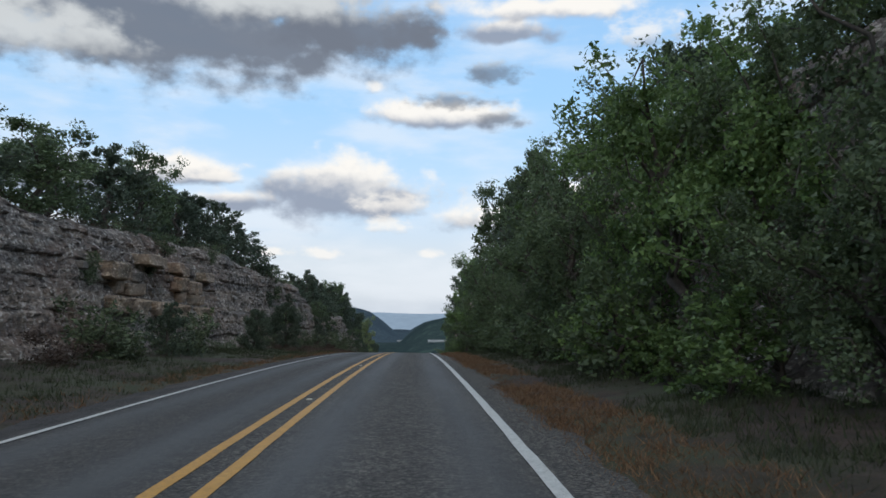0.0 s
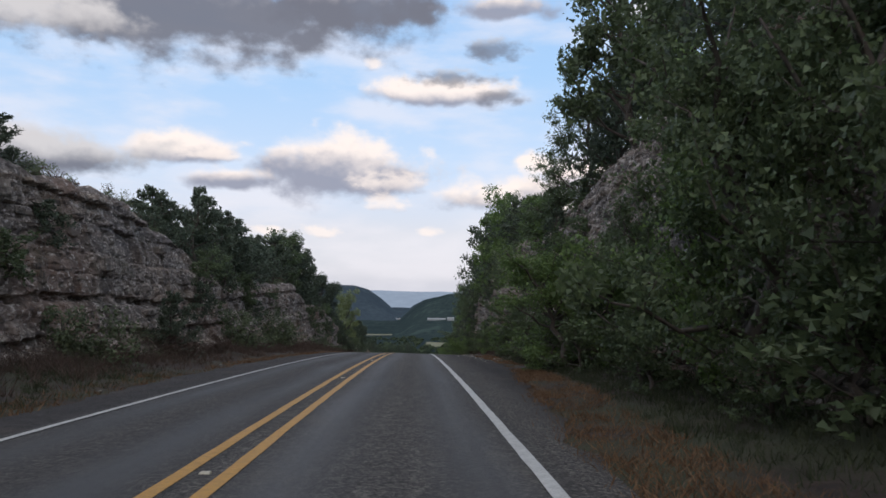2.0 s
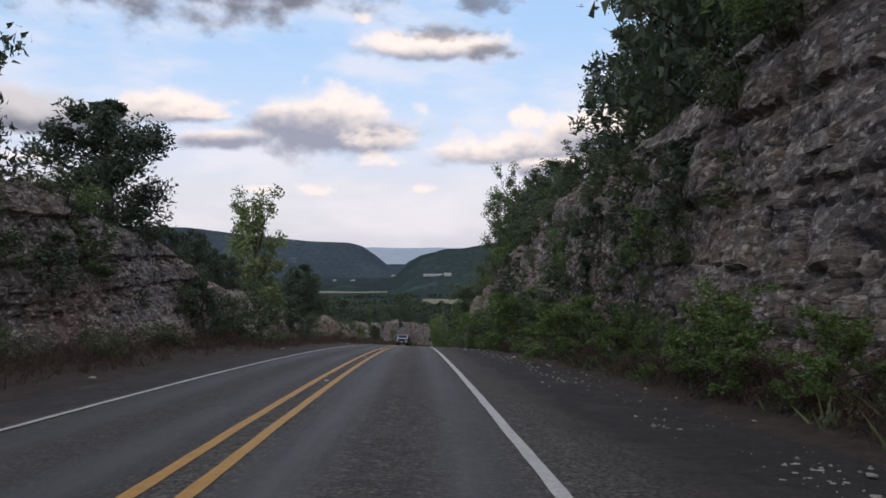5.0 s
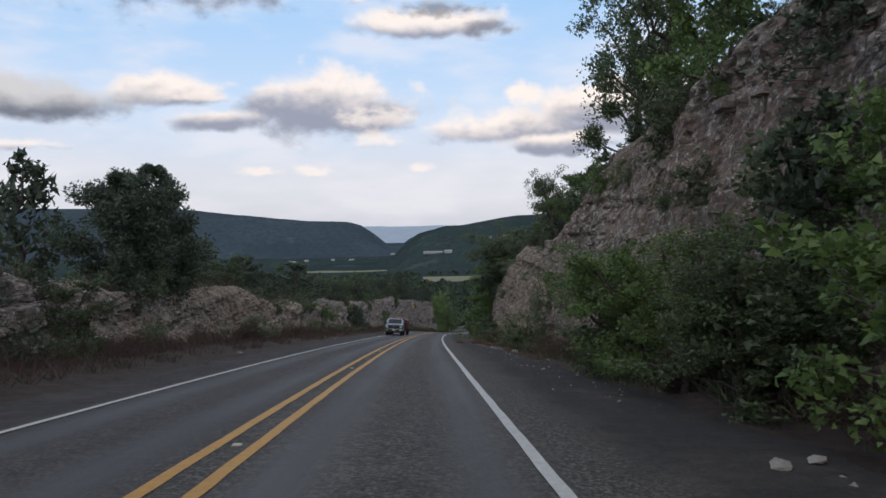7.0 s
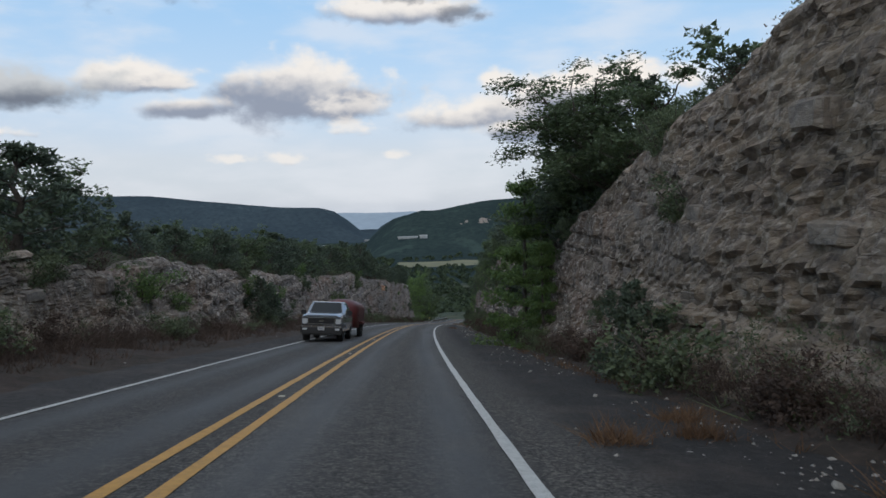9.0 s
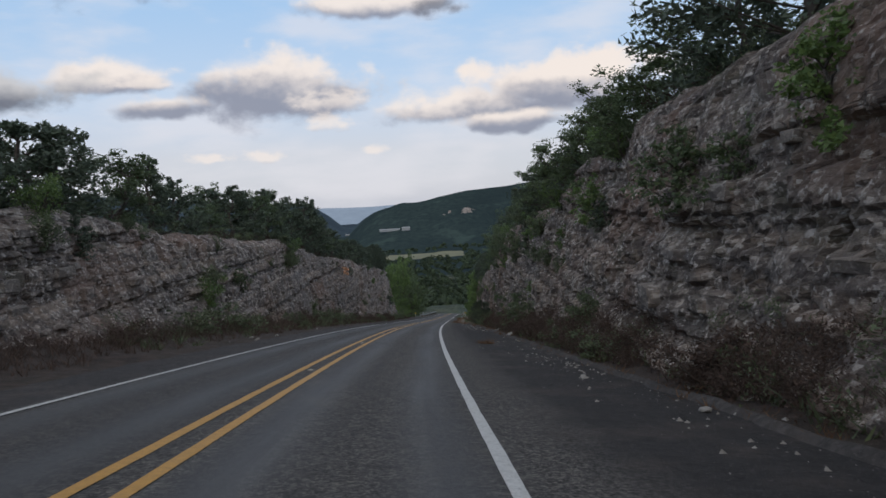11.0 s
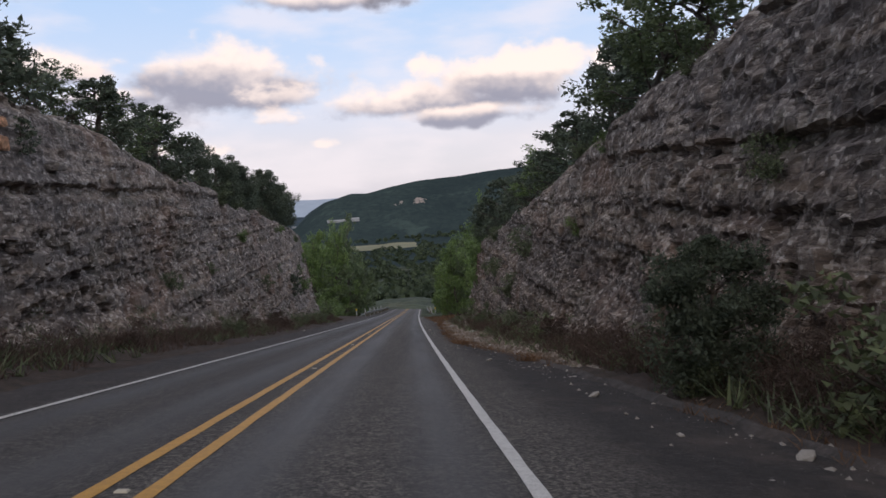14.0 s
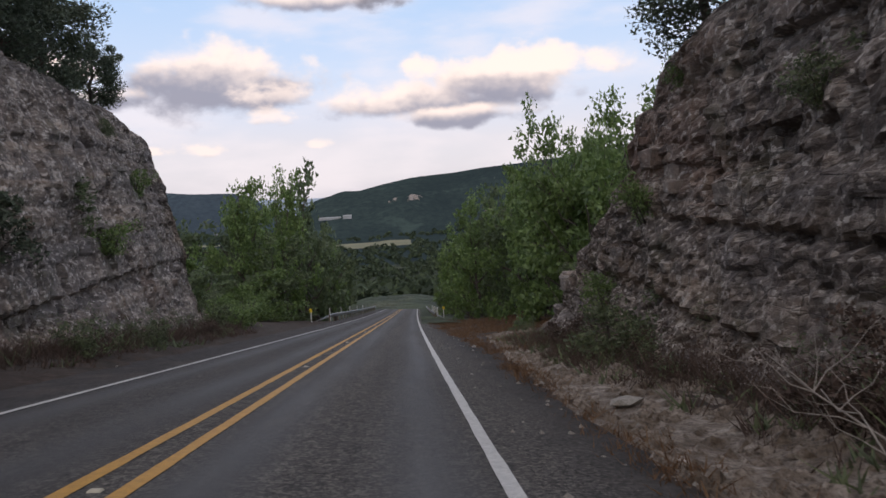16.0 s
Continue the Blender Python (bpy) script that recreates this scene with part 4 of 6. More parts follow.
def tube(verts, faces, path, radii, sides=6):
    """Adds a tapered tube along a path."""
    path = np.asarray(path, float)
    first = len(verts)
    for k, (p, r) in enumerate(zip(path, radii)):
        d = path[min(k + 1, len(path) - 1)] - path[max(k - 1, 0)]
        d = d / (np.linalg.norm(d) + 1e-9)
        a = np.cross(d, (0.31, 0.9, 0.2))
        a /= np.linalg.norm(a) + 1e-9
        b = np.cross(d, a)
        for j in range(sides):
            t = 2 * math.pi * j / sides
            verts.append(p + (a * math.cos(t) + b * math.sin(t)) * r)
    for k in range(len(path) - 1):
        for j in range(sides):
            q, w = first + k * sides + j, first + k * sides + (j + 1) % sides
            faces.append((q, w, w + sides, q + sides))
    faces.append(tuple(first + (len(path) - 1) * sides + j for j in range(sides)))


def bend(rng, a, b, n, sway):
    a, b = np.asarray(a, float), np.asarray(b, float)
    t = np.linspace(0, 1, n)[:, None]
    mid = rng.normal(0, sway, (n, 3)) * np.sin(t * math.pi)
    return a + (b - a) * t + mid


def leaves(rng, centres, radii, each, size, slim=0.55, up=0.0, flat=0.75, hollow=0.35):
    """Leaf-shaped cards in clumps round the given centres. up: how far they stand upright."""
    cs = np.repeat(np.asarray(centres), each, 0)
    rs = np.repeat(np.asarray(radii), each)
    d = rng.normal(0, 1, (len(cs), 3))
    d /= np.linalg.norm(d, axis=1)[:, None]
    r = (hollow + (1 - hollow) * rng.random(len(cs)) ** 0.6)[:, None]
    d2 = d * np.array([1, 1, flat])
    p = cs + d2 * r * rs[:, None]
    axis = rng.normal(0, 1, (len(cs), 3)) + d * 0.5 + np.array([0, 0, up])
    axis /= np.linalg.norm(axis, axis=1)[:, None]
    side = np.cross(axis, rng.normal(0, 1, (len(cs), 3)))
    side /= np.linalg.norm(side, axis=1)[:, None] + 1e-9
    ln = size * (0.6 + 0.8 * rng.random(len(cs)))[:, None]
    wd = ln * slim * 0.5
    v = np.stack([p - axis * ln * 0.45 - side * wd, p - axis * ln * 0.30 + side * wd, p + axis * ln * 0.75], 1)
    return v.reshape(-1, 3)


def card_mesh(name, v, mat):
    """Three-cornered cards, each on its own."""
    n = len(v) // 3
    me = bpy.data.meshes.new(name)
    me.vertices.add(n * 3)
    me.vertices.foreach_set("co", v.astype(np.float32).ravel())
    me.loops.add(n * 3)
    me.loops.foreach_set("vertex_index", np.arange(n * 3, dtype=np.int32))
    me.polygons.add(n)
    me.polygons.foreach_set("loop_start", np.arange(0, n * 3, 3, dtype=np.int32))
    me.polygons.foreach_set("loop_total", np.full(n, 3, np.int32))
    me.materials.append(mat)
    me.update(calc_edges=True)
    return me


def tree_shape(kind, seed, far=False):
    """Wood (vertices, faces) and leaf cards of one plant of its usual height; far: fewer, larger leaves."""
    rng = np.random.default_rng(seed)
    few, big = (0.30, 1.7) if far else (1.0, 1.0)
    verts, faces, tips, radii = [], [], [], []
    if kind in ("juniper", "cedar"):
        h = 5.0
        top = np.array([rng.normal(0, 0.25), rng.normal(0, 0.25), h * 0.93])
        trunk = bend(rng, (0, 0, -0.3), top, 8, 0.10)
        tube(verts, faces, trunk, np.linspace(0.17, 0.03, 8), 7)
        lean = rng.normal(0, 0.16, 2)
        for k in range(30):
            f = 0.04 + 0.92 * (k + rng.random()) / 30
            base = trunk[int(f * 7)]
            a = k * 2.4 + rng.normal(0, 0.4)
            reach = (1.85 * (1 - f) ** 0.50 + 0.22) * rng.uniform(0.65, 1.25)
            if kind == "cedar":
                reach = (1.55 * math.sqrt(max(0.06, 1 - ((f - 0.46) / 0.56) ** 2)) + 0.15) * rng.uniform(0.8, 1.12)
            tip = base + np.array([math.cos(a) * reach + lean[0] * f * 2, math.sin(a) * reach + lean[1] * f * 2, 0.35 + reach * rng.uniform(0.1, 0.45)])
            tube(verts, faces, bend(rng, base, tip, 3, 0.05), np.linspace(0.045, 0.012, 3), 3)
            for w in (0.55, 0.8, 1.0):
                c = base + (tip - base) * w + rng.normal(0, 0.10, 3)
                tips.append(c)
                radii.append((0.30 + 0.30 * (1 - f)) * rng.uniform(0.7, 1.2) * (1.0 if kind == "juniper" else 1.35))
        for k in range(7):
            a, r = rng.uniform(0, 6.28), rng.uniform(0, 0.5)
            tips.append(top + np.array([math.cos(a) * r, math.sin(a) * r, rng.uniform(-0.3, 0.35)]))
            radii.append(0.22)
        v = leaves(rng, tips, radii, int(44 * few) if kind == "juniper" else 170, 0.18 * big if kind == "juniper" else 0.13, 0.62, 0.7, 1.0, 0.1)
        return verts, faces, v, JUNIPER
    if kind in ("oak", "pale", "sparse", "green", "thicket", "bright", "spreading", "rim_oak"):
        h = 6.5
        trunk = bend(rng, (0, 0, -0.3), (rng.normal(0, 0.5), rng.normal(0, 0.5), h * 0.62), 7, 0.18)
        tube(verts, faces, trunk, np.linspace(0.19, 0.07, 7), 6)
        limbs = {"oak": 13, "thicket": 13, "rim_oak": 13, "spreading": 22}.get(kind, 15)
        for k in range(limbs):
            f = 0.16 + 0.84 * k / (limbs - 1)
            base = trunk[min(6, int(f * 6.99))]
            a = k * 2.4 + rng.normal(0, 0.5)
            reach = (2.3 if kind != "pale" else 1.6) * rng.uniform(0.6, 1.15) * (1.15 - 0.55 * f)
            tip = base + np.array([math.cos(a) * reach, math.sin(a) * reach, rng.uniform(0.3, 1.2) + 1.3 * f])
            limb = bend(rng, base, tip, 5, 0.12)
            tube(verts, faces, limb, np.linspace(0.075, 0.02, 5), 3)
            for w in range(4):
                b = limb[rng.integers(2, 5)]
                e = b + rng.normal(0, 0.55, 3) + np.array([0, 0, 0.25])
                if not far:
                    tube(verts, faces, bend(rng, b, e, 2, 0.05), (0.022, 0.008), 3)
                tips += [e, (b + e) / 2 + rng.normal(0, 0.12, 3)]
                radii += [rng.uniform(0.38, 0.72), rng.uniform(0.3, 0.5)]
        if kind == "sparse":
            return verts, faces, leaves(rng, tips, [r * 0.85 for r in radii], 44, 0.12, 0.8, 0.0, 0.9, 0.1), OAK
        if kind == "pale":
            return verts, faces, leaves(rng, tips, [r * 0.9 for r in radii], 80, 0.13, 0.8, 0.0, 0.9, 0.1), PALE
        if kind in ("thicket", "bright", "spreading", "rim_oak"):
            return verts, faces, leaves(rng, tips, radii, 125, 0.09, 0.9, 0.0, 0.85, 0.1), FRESH if kind == "bright" else OAK
        if kind == "green":
            return verts, faces, leaves(rng, tips, radii, int(60 * few), 0.145 * big, 0.9, 0.0, 0.85, 0.1), FRESH
        return verts, faces, leaves(rng, tips, radii, int(48 * few), 0.155 * big, 0.9, 0.0, 0.85, 0.1), OAK
    if kind == "cone":
        trunk = bend(rng, (0, 0, -0.3), (0.1, 0, 7.6), 9, 0.06)
        tube(verts, faces, trunk, np.linspace(0.13, 0.02, 9), 6)
        for k in range(46):
            f = 0.06 + 0.92 * k / 45
            base = trunk[int(f * 8)]
            a = k * 2.4 + rng.normal(0, 0.3)
            reach = 2.0 * (1 - f) ** 0.75 * rng.uniform(0.7, 1.15) + 0.25
            tip = base + np.array([math.cos(a) * reach, math.sin(a) * reach, reach * 0.25])
            tube(verts, faces, bend(rng, base, tip, 3, 0.05), np.linspace(0.03, 0.008, 3), 3)
            for w in (0.4, 0.7, 1.0):
                tips.append(base + (tip - base) * w)
                radii.append(rng.uniform(0.26, 0.46))
        return verts, faces, leaves(rng, tips, radii, 120, 0.115, 0.75, 0.2, 0.8, 0.1), FRESH
    # low shrubs
    h = 1.5
    for k in range(9):
        a = k * 2.4
        reach = rng.uniform(0.3, 1.0)
        tip = np.array([math.cos(a) * reach, math.sin(a) * reach, rng.uniform(0.6, 1.35)])
        stem = bend(rng, (rng.normal(0, 0.08), rng.normal(0, 0.08), -0.15), tip, 4, 0.07)
        tube(verts, faces, stem, np.linspace(0.03, 0.008, 4), 4)
        for w in range(4):
            tips.append(stem[rng.integers(1, 4)] + rng.normal(0, 0.17, 3))
            radii.append(rng.uniform(0.22, 0.42))
    tips = [np.array([t[0], t[1], max(t[2], 0.15)]) for t in tips]
    mat = {"shrub": SCRUB, "green_shrub": FRESH, "dry_shrub": DRY}[kind]
    return verts, faces, leaves(rng, tips, radii, 75, 0.078, 0.7, 0.3, 0.9, 0.05), mat


PLANTS = {
    "juniper": ("juniper_tree", "dark green juniper tree with a dense ragged crown", "tree", 5.0, 5),
    "cedar": ("juniper_tree", "dark rounded juniper standing alone on the rim", "tree", 5.0, 2),
    "oak": ("oak_tree", "dark green leafy oak tree with spreading limbs", "tree", 6.6, 5),
    "green": ("leafy_tree", "mid green broad-leaved tree in full leaf", "tree", 6.8, 3),
    "thicket": ("leafy_tree", "dense dark green tree growing from the roadside verge", "tree", 6.6, 3),
    "bright": ("leafy_tree", "bright green leafy tree hanging over the roadside", "tree", 6.8, 2),
    "rim_oak": ("oak_tree", "tall dark leafy oak on the rim of the cut", "tree", 6.6, 2),
    "spreading": ("oak_tree", "wide dark oak leaning out over the rim of the cut", "tree", 6.6, 2),
    "pale": ("young_tree", "pale yellow-green young tree with thin leaves", "tree", 6.8, 2),
    "sparse": ("young_tree", "thin-leaved open young tree on the rim", "tree", 6.8, 2),
    "cone": ("young_tree", "bright green conical young tree beside the rock", "tree", 7.8, 1),
    "shrub": ("shrub", "low dark green scrub bush rooted by the rock", "shrub", 1.5, 4),
    "green_shrub": ("shrub", "bright green leafy bush at the roadside", "shrub", 1.5, 3),
    "dry_shrub": ("shrub", "dry reddish brown bush at the verge", "shrub", 1.5, 2),
}
MADE = {}
PLACED = [0]


def plant(kind, spot, height, wide=1.0, lean=0.0, far=False):
    """Sets one plant of that height at (station, offset, height over the road)."""
    name, label, category, usual, kinds = PLANTS[kind]
    PLACED[0] += 1
    k = PLACED[0]
    which = (k * 7 + int(k / 3)) % kinds, far
    z = height / usual
    turn = rnd(np.array([k]), 101)[0] * 360
    m = Matrix.Translation(at(*spot)) @ Euler((0, radians(lean), 0)).to_matrix().to_4x4() @ Euler((0, 0, radians(turn))).to_matrix().to_4x4() @ Matrix.Diagonal((z * wide, z * wide, z, 1))
    if (kind, which) not in MADE:
        verts, faces, cards, mat = tree_shape(kind, 1000 + 17 * which[0] + len(kind), far)
        root = tagged(new(name), label, category, group=category + "s along the cut")
        piece("trunk" if category == "tree" else "stem", mesh_of("wood", verts, faces, BARK, True), root)
        piece("crown" if category == "tree" else "foliage", card_mesh("foliage", cards, mat), root)
        root.empty_display_size = 0.3
        root.matrix_basis = m
        MADE[kind, which] = root, tuple(root.scale)
        return root
    src, scale = MADE[kind, which]
    return copy_thing(src, m @ Matrix.Diagonal((*(1 / q for q in scale), 1)))


# height of the tree tops over the road
CANOPY_LEFT = [(-20, 9.5), (26, 9.4), (43, 11.3), (55, 11.7), (63, 11.5), (68, 10.2), (75, 9.2), (82, 7.6), (90, 8.6), (99, 10.2), (110, 9.6), (119, 9.8), (126, 12.0), (140, 13.2),
               (147, 12.6), (149, 12.0), (153, 8.0), (155, 8.6), (157, 10.4), (163, 11.6), (167, 11.8), (168.5, 7.4), (176, 7.4), (205, 6.8), (209, 8.0), (212, 9.7), (219, 10.0), (221, 6.6), (228, 5.8),
               (245, 5.6), (251, 6.4), (256, 7.6), (262, 6.2), (275, 6.5), (300, 8.6), (313, 9.4), (319, 10.2), (324, 7.9), (329, 9.2), (338, 11.8),
               (345, 12.9), (355, 13.8), (362, 13.9), (372, 13.0), (380, 11.4), (390, 12.6), (405, 13.6), (420, 14.4), (426, 15.0), (431, 15.2), (436, 13.0), (441, 11.0), (445, 8.0), (460, 5)]
CANOPY_RIGHT = [(-20, 12.0), (20, 11.0), (28, 13.0), (36, 13.4), (38.5, 10.4), (54, 10.8), (58, 15.4), (66, 18.3), (78, 19.0), (90, 18.0), (98, 15.8), (108, 12.8), (120, 13.5), (133, 17.2), (145, 20.0),
                (156, 18.3), (160, 11.0), (172, 12.3), (190, 14.5), (200, 14.5), (207, 10.6), (214, 10.0), (222, 10.5), (230, 11.6), (235, 10.8), (240, 9.6), (248, 7.8), (253, 11.0), (260, 12.6), (266, 10.6),
                (284, 11.5), (300, 11.5), (318, 10.8), (330, 12.4), (342, 12.4), (350, 13.5), (357, 15.6), (368, 13.0), (380, 12.6), (390, 11.2), (400, 11.2), (408, 12.4), (416, 13.0), (422, 12.4), (426, 11.0), (429, 9.0), (436, 6.0), (460, 5)]
for left, canopy, step in ((True, CANOPY_LEFT, 3.9), (False, CANOPY_RIGHT, 4.1)):
    rng = np.random.default_rng(11 + left)
    for row, (d0, d1, gap) in enumerate(((0.5, 2.4, step), (3.6, 7.0, step * 2.7), (10.0, 20.0, step * 3.4))):
        s = -14.0
        while s < 446:
            s += gap * rng.uniform(0.65, 1.4)
            if not left and row < 2 and 96 < s < 107:
                continue
            if left and ((row == 0 and 176 < s < 220) or (row < 2 and 149 < s < 174)):
                continue
            if (left and (row and 316 < s < 335 or s > 397)) or (not left and (s > 416 or row and s > 376)):
                continue
            if row == 2 and not (left and 190 < s < 330):
                continue
            spot = on_hill(s, rng.uniform(d0, d1), left)
            top = float(spread(canopy, s)) + rng.uniform(-0.8, 0.5) + (0.0, 0.3, 0.2)[row] + 0.3
            if row and left and 170 < s < 320:
                top = max(top, spot[2] + 2.6)
            tall = top - spot[2]
            if tall < 1.2:
                plant("shrub", spot, max(tall, 0.9) + 0.3, 1.3)
                continue
            tall = min(tall, 10.5)
            kind = "juniper" if rng.random() < (0.78 if left else 0.85 if s > 376 else 0.4) else "oak"
            if not left and rng.random() < 0.12:
                kind = "green"
            if kind == "oak" and tall > 7.5 and row == 0 and not (not left and 24 < s < 84):
                kind = "rim_oak"
            wide = min(1.6, max(0.85, 6.2 / tall)) * rng.uniform(0.9, 1.15)
            plant(kind, spot, tall, wide, far=row > 0)

# woods that hang over the first stretch of rock, from the verge upwards
rng = np.random.default_rng(5)
for s in np.arange(25, 79, 2.7):
    u = rng.uniform(8.0, 9.3)
    kind = "thicket" if rng.random() < 0.92 else "bright"
    plant(kind, (s + rng.uniform(-1, 1), u, 0.1), rng.uniform(3.2, 5.4) if 40 < s < 56 else rng.uniform(5.0, 8.6) if s < 72 else rng.uniform(3.5, 6.0), rng.uniform(0.8, 1.1), lean=-5)
for s in np.arange(12, 84, 2.6):
    plant("oak" if rng.random() < 0.75 else "green", (s + rng.uniform(-1, 1), rng.uniform(7.1, 8.4), 0.0), rng.uniform(1.3, 2.8), 1.35, far=True)
for s, u, tall, wide, kind in ((15.0, 9.6, 7.6, 1.0, "bright"), (18.5, 9.3, 8.2, 0.95, "bright"), (22.5, 8.9, 7.8, 0.95, "bright"), (17, 10.8, 7.8, 1.0, "thicket"), (21, 10.6, 8.4, 1.0, "thicket"), (12, 10.2, 8.0, 0.9, "thicket"), (10.5, 8.9, 4.6, 1.1, "thicket"), (13.2, 8.6, 3.6, 1.2, "thicket"), (8.5, 9.4, 6.0, 1.0, "thicket"), (76.5, 7.5, 4.6, 1.3, "bright"), (79.5, 8.2, 5.0, 1.2, "bright"), (264, 8.0, 9.4, 1.0, "cone"),
                               (260, 8.3, 5.5, 0.9, "cone"), (194, 8.0, 3.6, 1.5, "bright"), (190.5, 7.6, 3.2, 1.4, "bright"), (187.5, 7.5, 2.8, 1.4, "thicket"), (199, 8.2, 3.6, 1.4, "bright"),
                               (172, 8.3, 4.2, 1.2, "green"), (177, 8.2, 3.6, 1.3, "oak"), (183, 8.4, 4.4, 1.2, "green"), (166, 8.6, 3.4, 1.2, "oak"), (189, 8.6, 5.2, 1.1, "oak"),
                               (186.5, -11.0, 12.2, 0.85, "pale"), (182, -10.4, 5.0, 0.9, "oak")):
    plant(kind, (s, u, 0.1), tall, wide)
# a wide dark oak that leans out over the rock
plant("spreading", on_hill(257, 0.4, False), 5.6, 1.95, lean=-6)
plant("spreading", on_hill(262, 1.0, False), 5.2, 1.7, lean=-3)
plant("juniper", on_hill(263, -0.3, False), 4.6, 1.4)
plant("cedar", on_hill(417.5, 0.0, False), 3.4, 1.3)
for s, d, tall in ((204.5, 0.5, 9.6), (209.5, 1.0, 9.0)):
    plant("rim_oak", on_hill(s, d, False), tall, 0.9)
# bushes at the foot of the rock
for s, u, tall, wide, kind in ((35, -9.3, 2.6, 1.1, "juniper"), (39, -9.6, 2.2, 1.3, "shrub"), (29, -9.8, 2.4, 1.4, "shrub"), (52, -8.9, 3.0, 0.9, "cedar"), (62.5, -8.7, 4.0, 0.95, "cedar"),
                               (84, -8.8, 3.0, 1.0, "juniper"), (75, -8.9, 2.0, 1.2, "shrub"), (97, -8.8, 2.6, 1.1, "shrub"), (110, -8.9, 3.0, 1.0, "shrub"), (133, -8.8, 2.2, 1.2, "shrub"),
                               (166, -9.3, 4.0, 1.0, "juniper"), (171, -9.0, 3.2, 1.2, "shrub"), (178, -9.0, 3.4, 1.1, "oak"), (193, -9.2, 3.6, 1.1, "juniper"), (199, -9.0, 2.6, 1.3, "oak"),
                               (278, -9.0, 3.6, 1.1, "juniper"), (281, -8.8, 2.8, 1.2, "juniper"), (244, -8.6, 1.5, 1.3, "shrub"), (222, -8.4, 1.6, 1.2, "shrub")):
    plant(kind, (s, u, 0.0), tall, wide)
for s, u, tall, wide, kind in ((343, -7.6, 1.3, 1.8, "shrub"), (350, -7.5, 1.4, 1.6, "shrub"), (310, -8.0, 1.8, 1.4, "shrub"), (316, -7.9, 1.5, 1.5, "shrub"), (442, -8.5, 2.0, 1.2, "shrub"),
                               (446, -8.4, 2.2, 1.2, "green_shrub"), (452, -9.0, 2.6, 1.2, "green_shrub"), (363, 7.9, 2.8, 1.1, "cedar"), (358, 8.6, 2.1, 1.2, "shrub"), (381, 8.5, 1.6, 1.3, "shrub"),
                               (325, 8.6, 2.6, 1.2, "oak"), (321, 8.7, 2.0, 1.2, "shrub"), (391, 7.9, 1.4, 1.3, "shrub"), (403, 7.9, 1.5, 1.2, "shrub"), (240, 7.7, 1.8, 1.3, "shrub"), (243, 7.8, 2.4, 1.2, "juniper"), (418, 7.8, 1.7, 1.2, "shrub"), (226, 8.0, 1.5, 1.2, "shrub"), (217, 8.0, 2.2, 1.3, "shrub")):
    plant(kind, (s, u, 0.0), tall, wide)
# thin young trees on the right rim
for s, d, tall, wide in ((99, -0.2, 4.4, 1.25), (102, 0.4, 3.6, 1.2), (151, 0.0, 6.0, 0.9), (154, 0.6, 7.0, 0.9), (224, 0.2, 5.2, 0.8), (227, 0.4, 5.6, 0.8), (236, 0.2, 3.2, 1.0), (205, 0.3, 4.6, 0.9)):
    plant("sparse", on_hill(s, d, False), tall, wide)
for s, d, tall, wide in ((302, 0.2, 2.4, 1.5), (306, 0.0, 2.8, 1.5), (309, 0.2, 3.0, 1.5), (312.5, 0.1, 3.0, 1.5), (316, 0.0, 3.4, 1.4), (327, 0.1, 3.4, 1.4), (333, 0.3, 4.2, 1.3)):
    plant("oak", on_hill(s, d, False), tall, wide, lean=-6)
# woods that cling to the first stretch of the right face
rng = np.random.default_rng(27)
for k in range(52):
    spot = face_spot(rng.uniform(34, 71), rng.uniform(0.45, 0.82), False)
    plant(("oak", "juniper", "thicket", "oak")[rng.integers(0, 4)], (spot[0], spot[1] + 0.2, spot[2] - 0.1), rng.uniform(1.4, 3.0), rng.uniform(1.2, 1.6), lean=-10, far=True)
# junipers that stand alone on the left rim
for s, d, tall, wide in ((160, 0.6, 5.9, 1.3), (167, 0.6, 2.0, 1.2), (209.5, 1.2, 5.2, 1.2), (213, 0.6, 6.2, 1.15), (172, 0.8, 3.2, 1.0), (175, 0.8, 3.0, 1.1), (179, 0.6, 2.6, 1.2), (400, 0.8, 3.4, 1.3), (406, 0.7, 3.6, 1.3), (411, 0.5, 4.0, 1.2), (414.5, 0.9, 3.4, 1.3), (424, 0.6, 5.0, 1.15), (428, 0.9, 4.4, 1.3), (431.5, 0.6, 4.6, 1.3), (436, 0.4, 3.0, 1.2)):
    plant("cedar", on_hill(s, d, True), tall, wide)
for k in range(20):
    spot = face_spot(rng.uniform(84, 101), rng.uniform(0.25, 1.0), False)
    plant(("oak", "juniper", "green", "oak")[rng.integers(0, 4)], (spot[0], spot[1] + 0.2, spot[2] - 0.1), rng.uniform(1.0, 2.3), rng.uniform(1.3, 1.8), lean=-10, far=True)
# small trees on the first rocks of the left side
rng = np.random.default_rng(29)
for k in range(34):
    spot = face_spot(rng.uniform(64, 200), rng.uniform(0.35, 1.0), True)
    plant(("oak", "juniper", "oak")[rng.integers(0, 3)], (spot[0], spot[1] - 0.15, spot[2] - 0.1), rng.uniform(0.9, 2.1), rng.uniform(1.1, 1.6), lean=8, far=True)
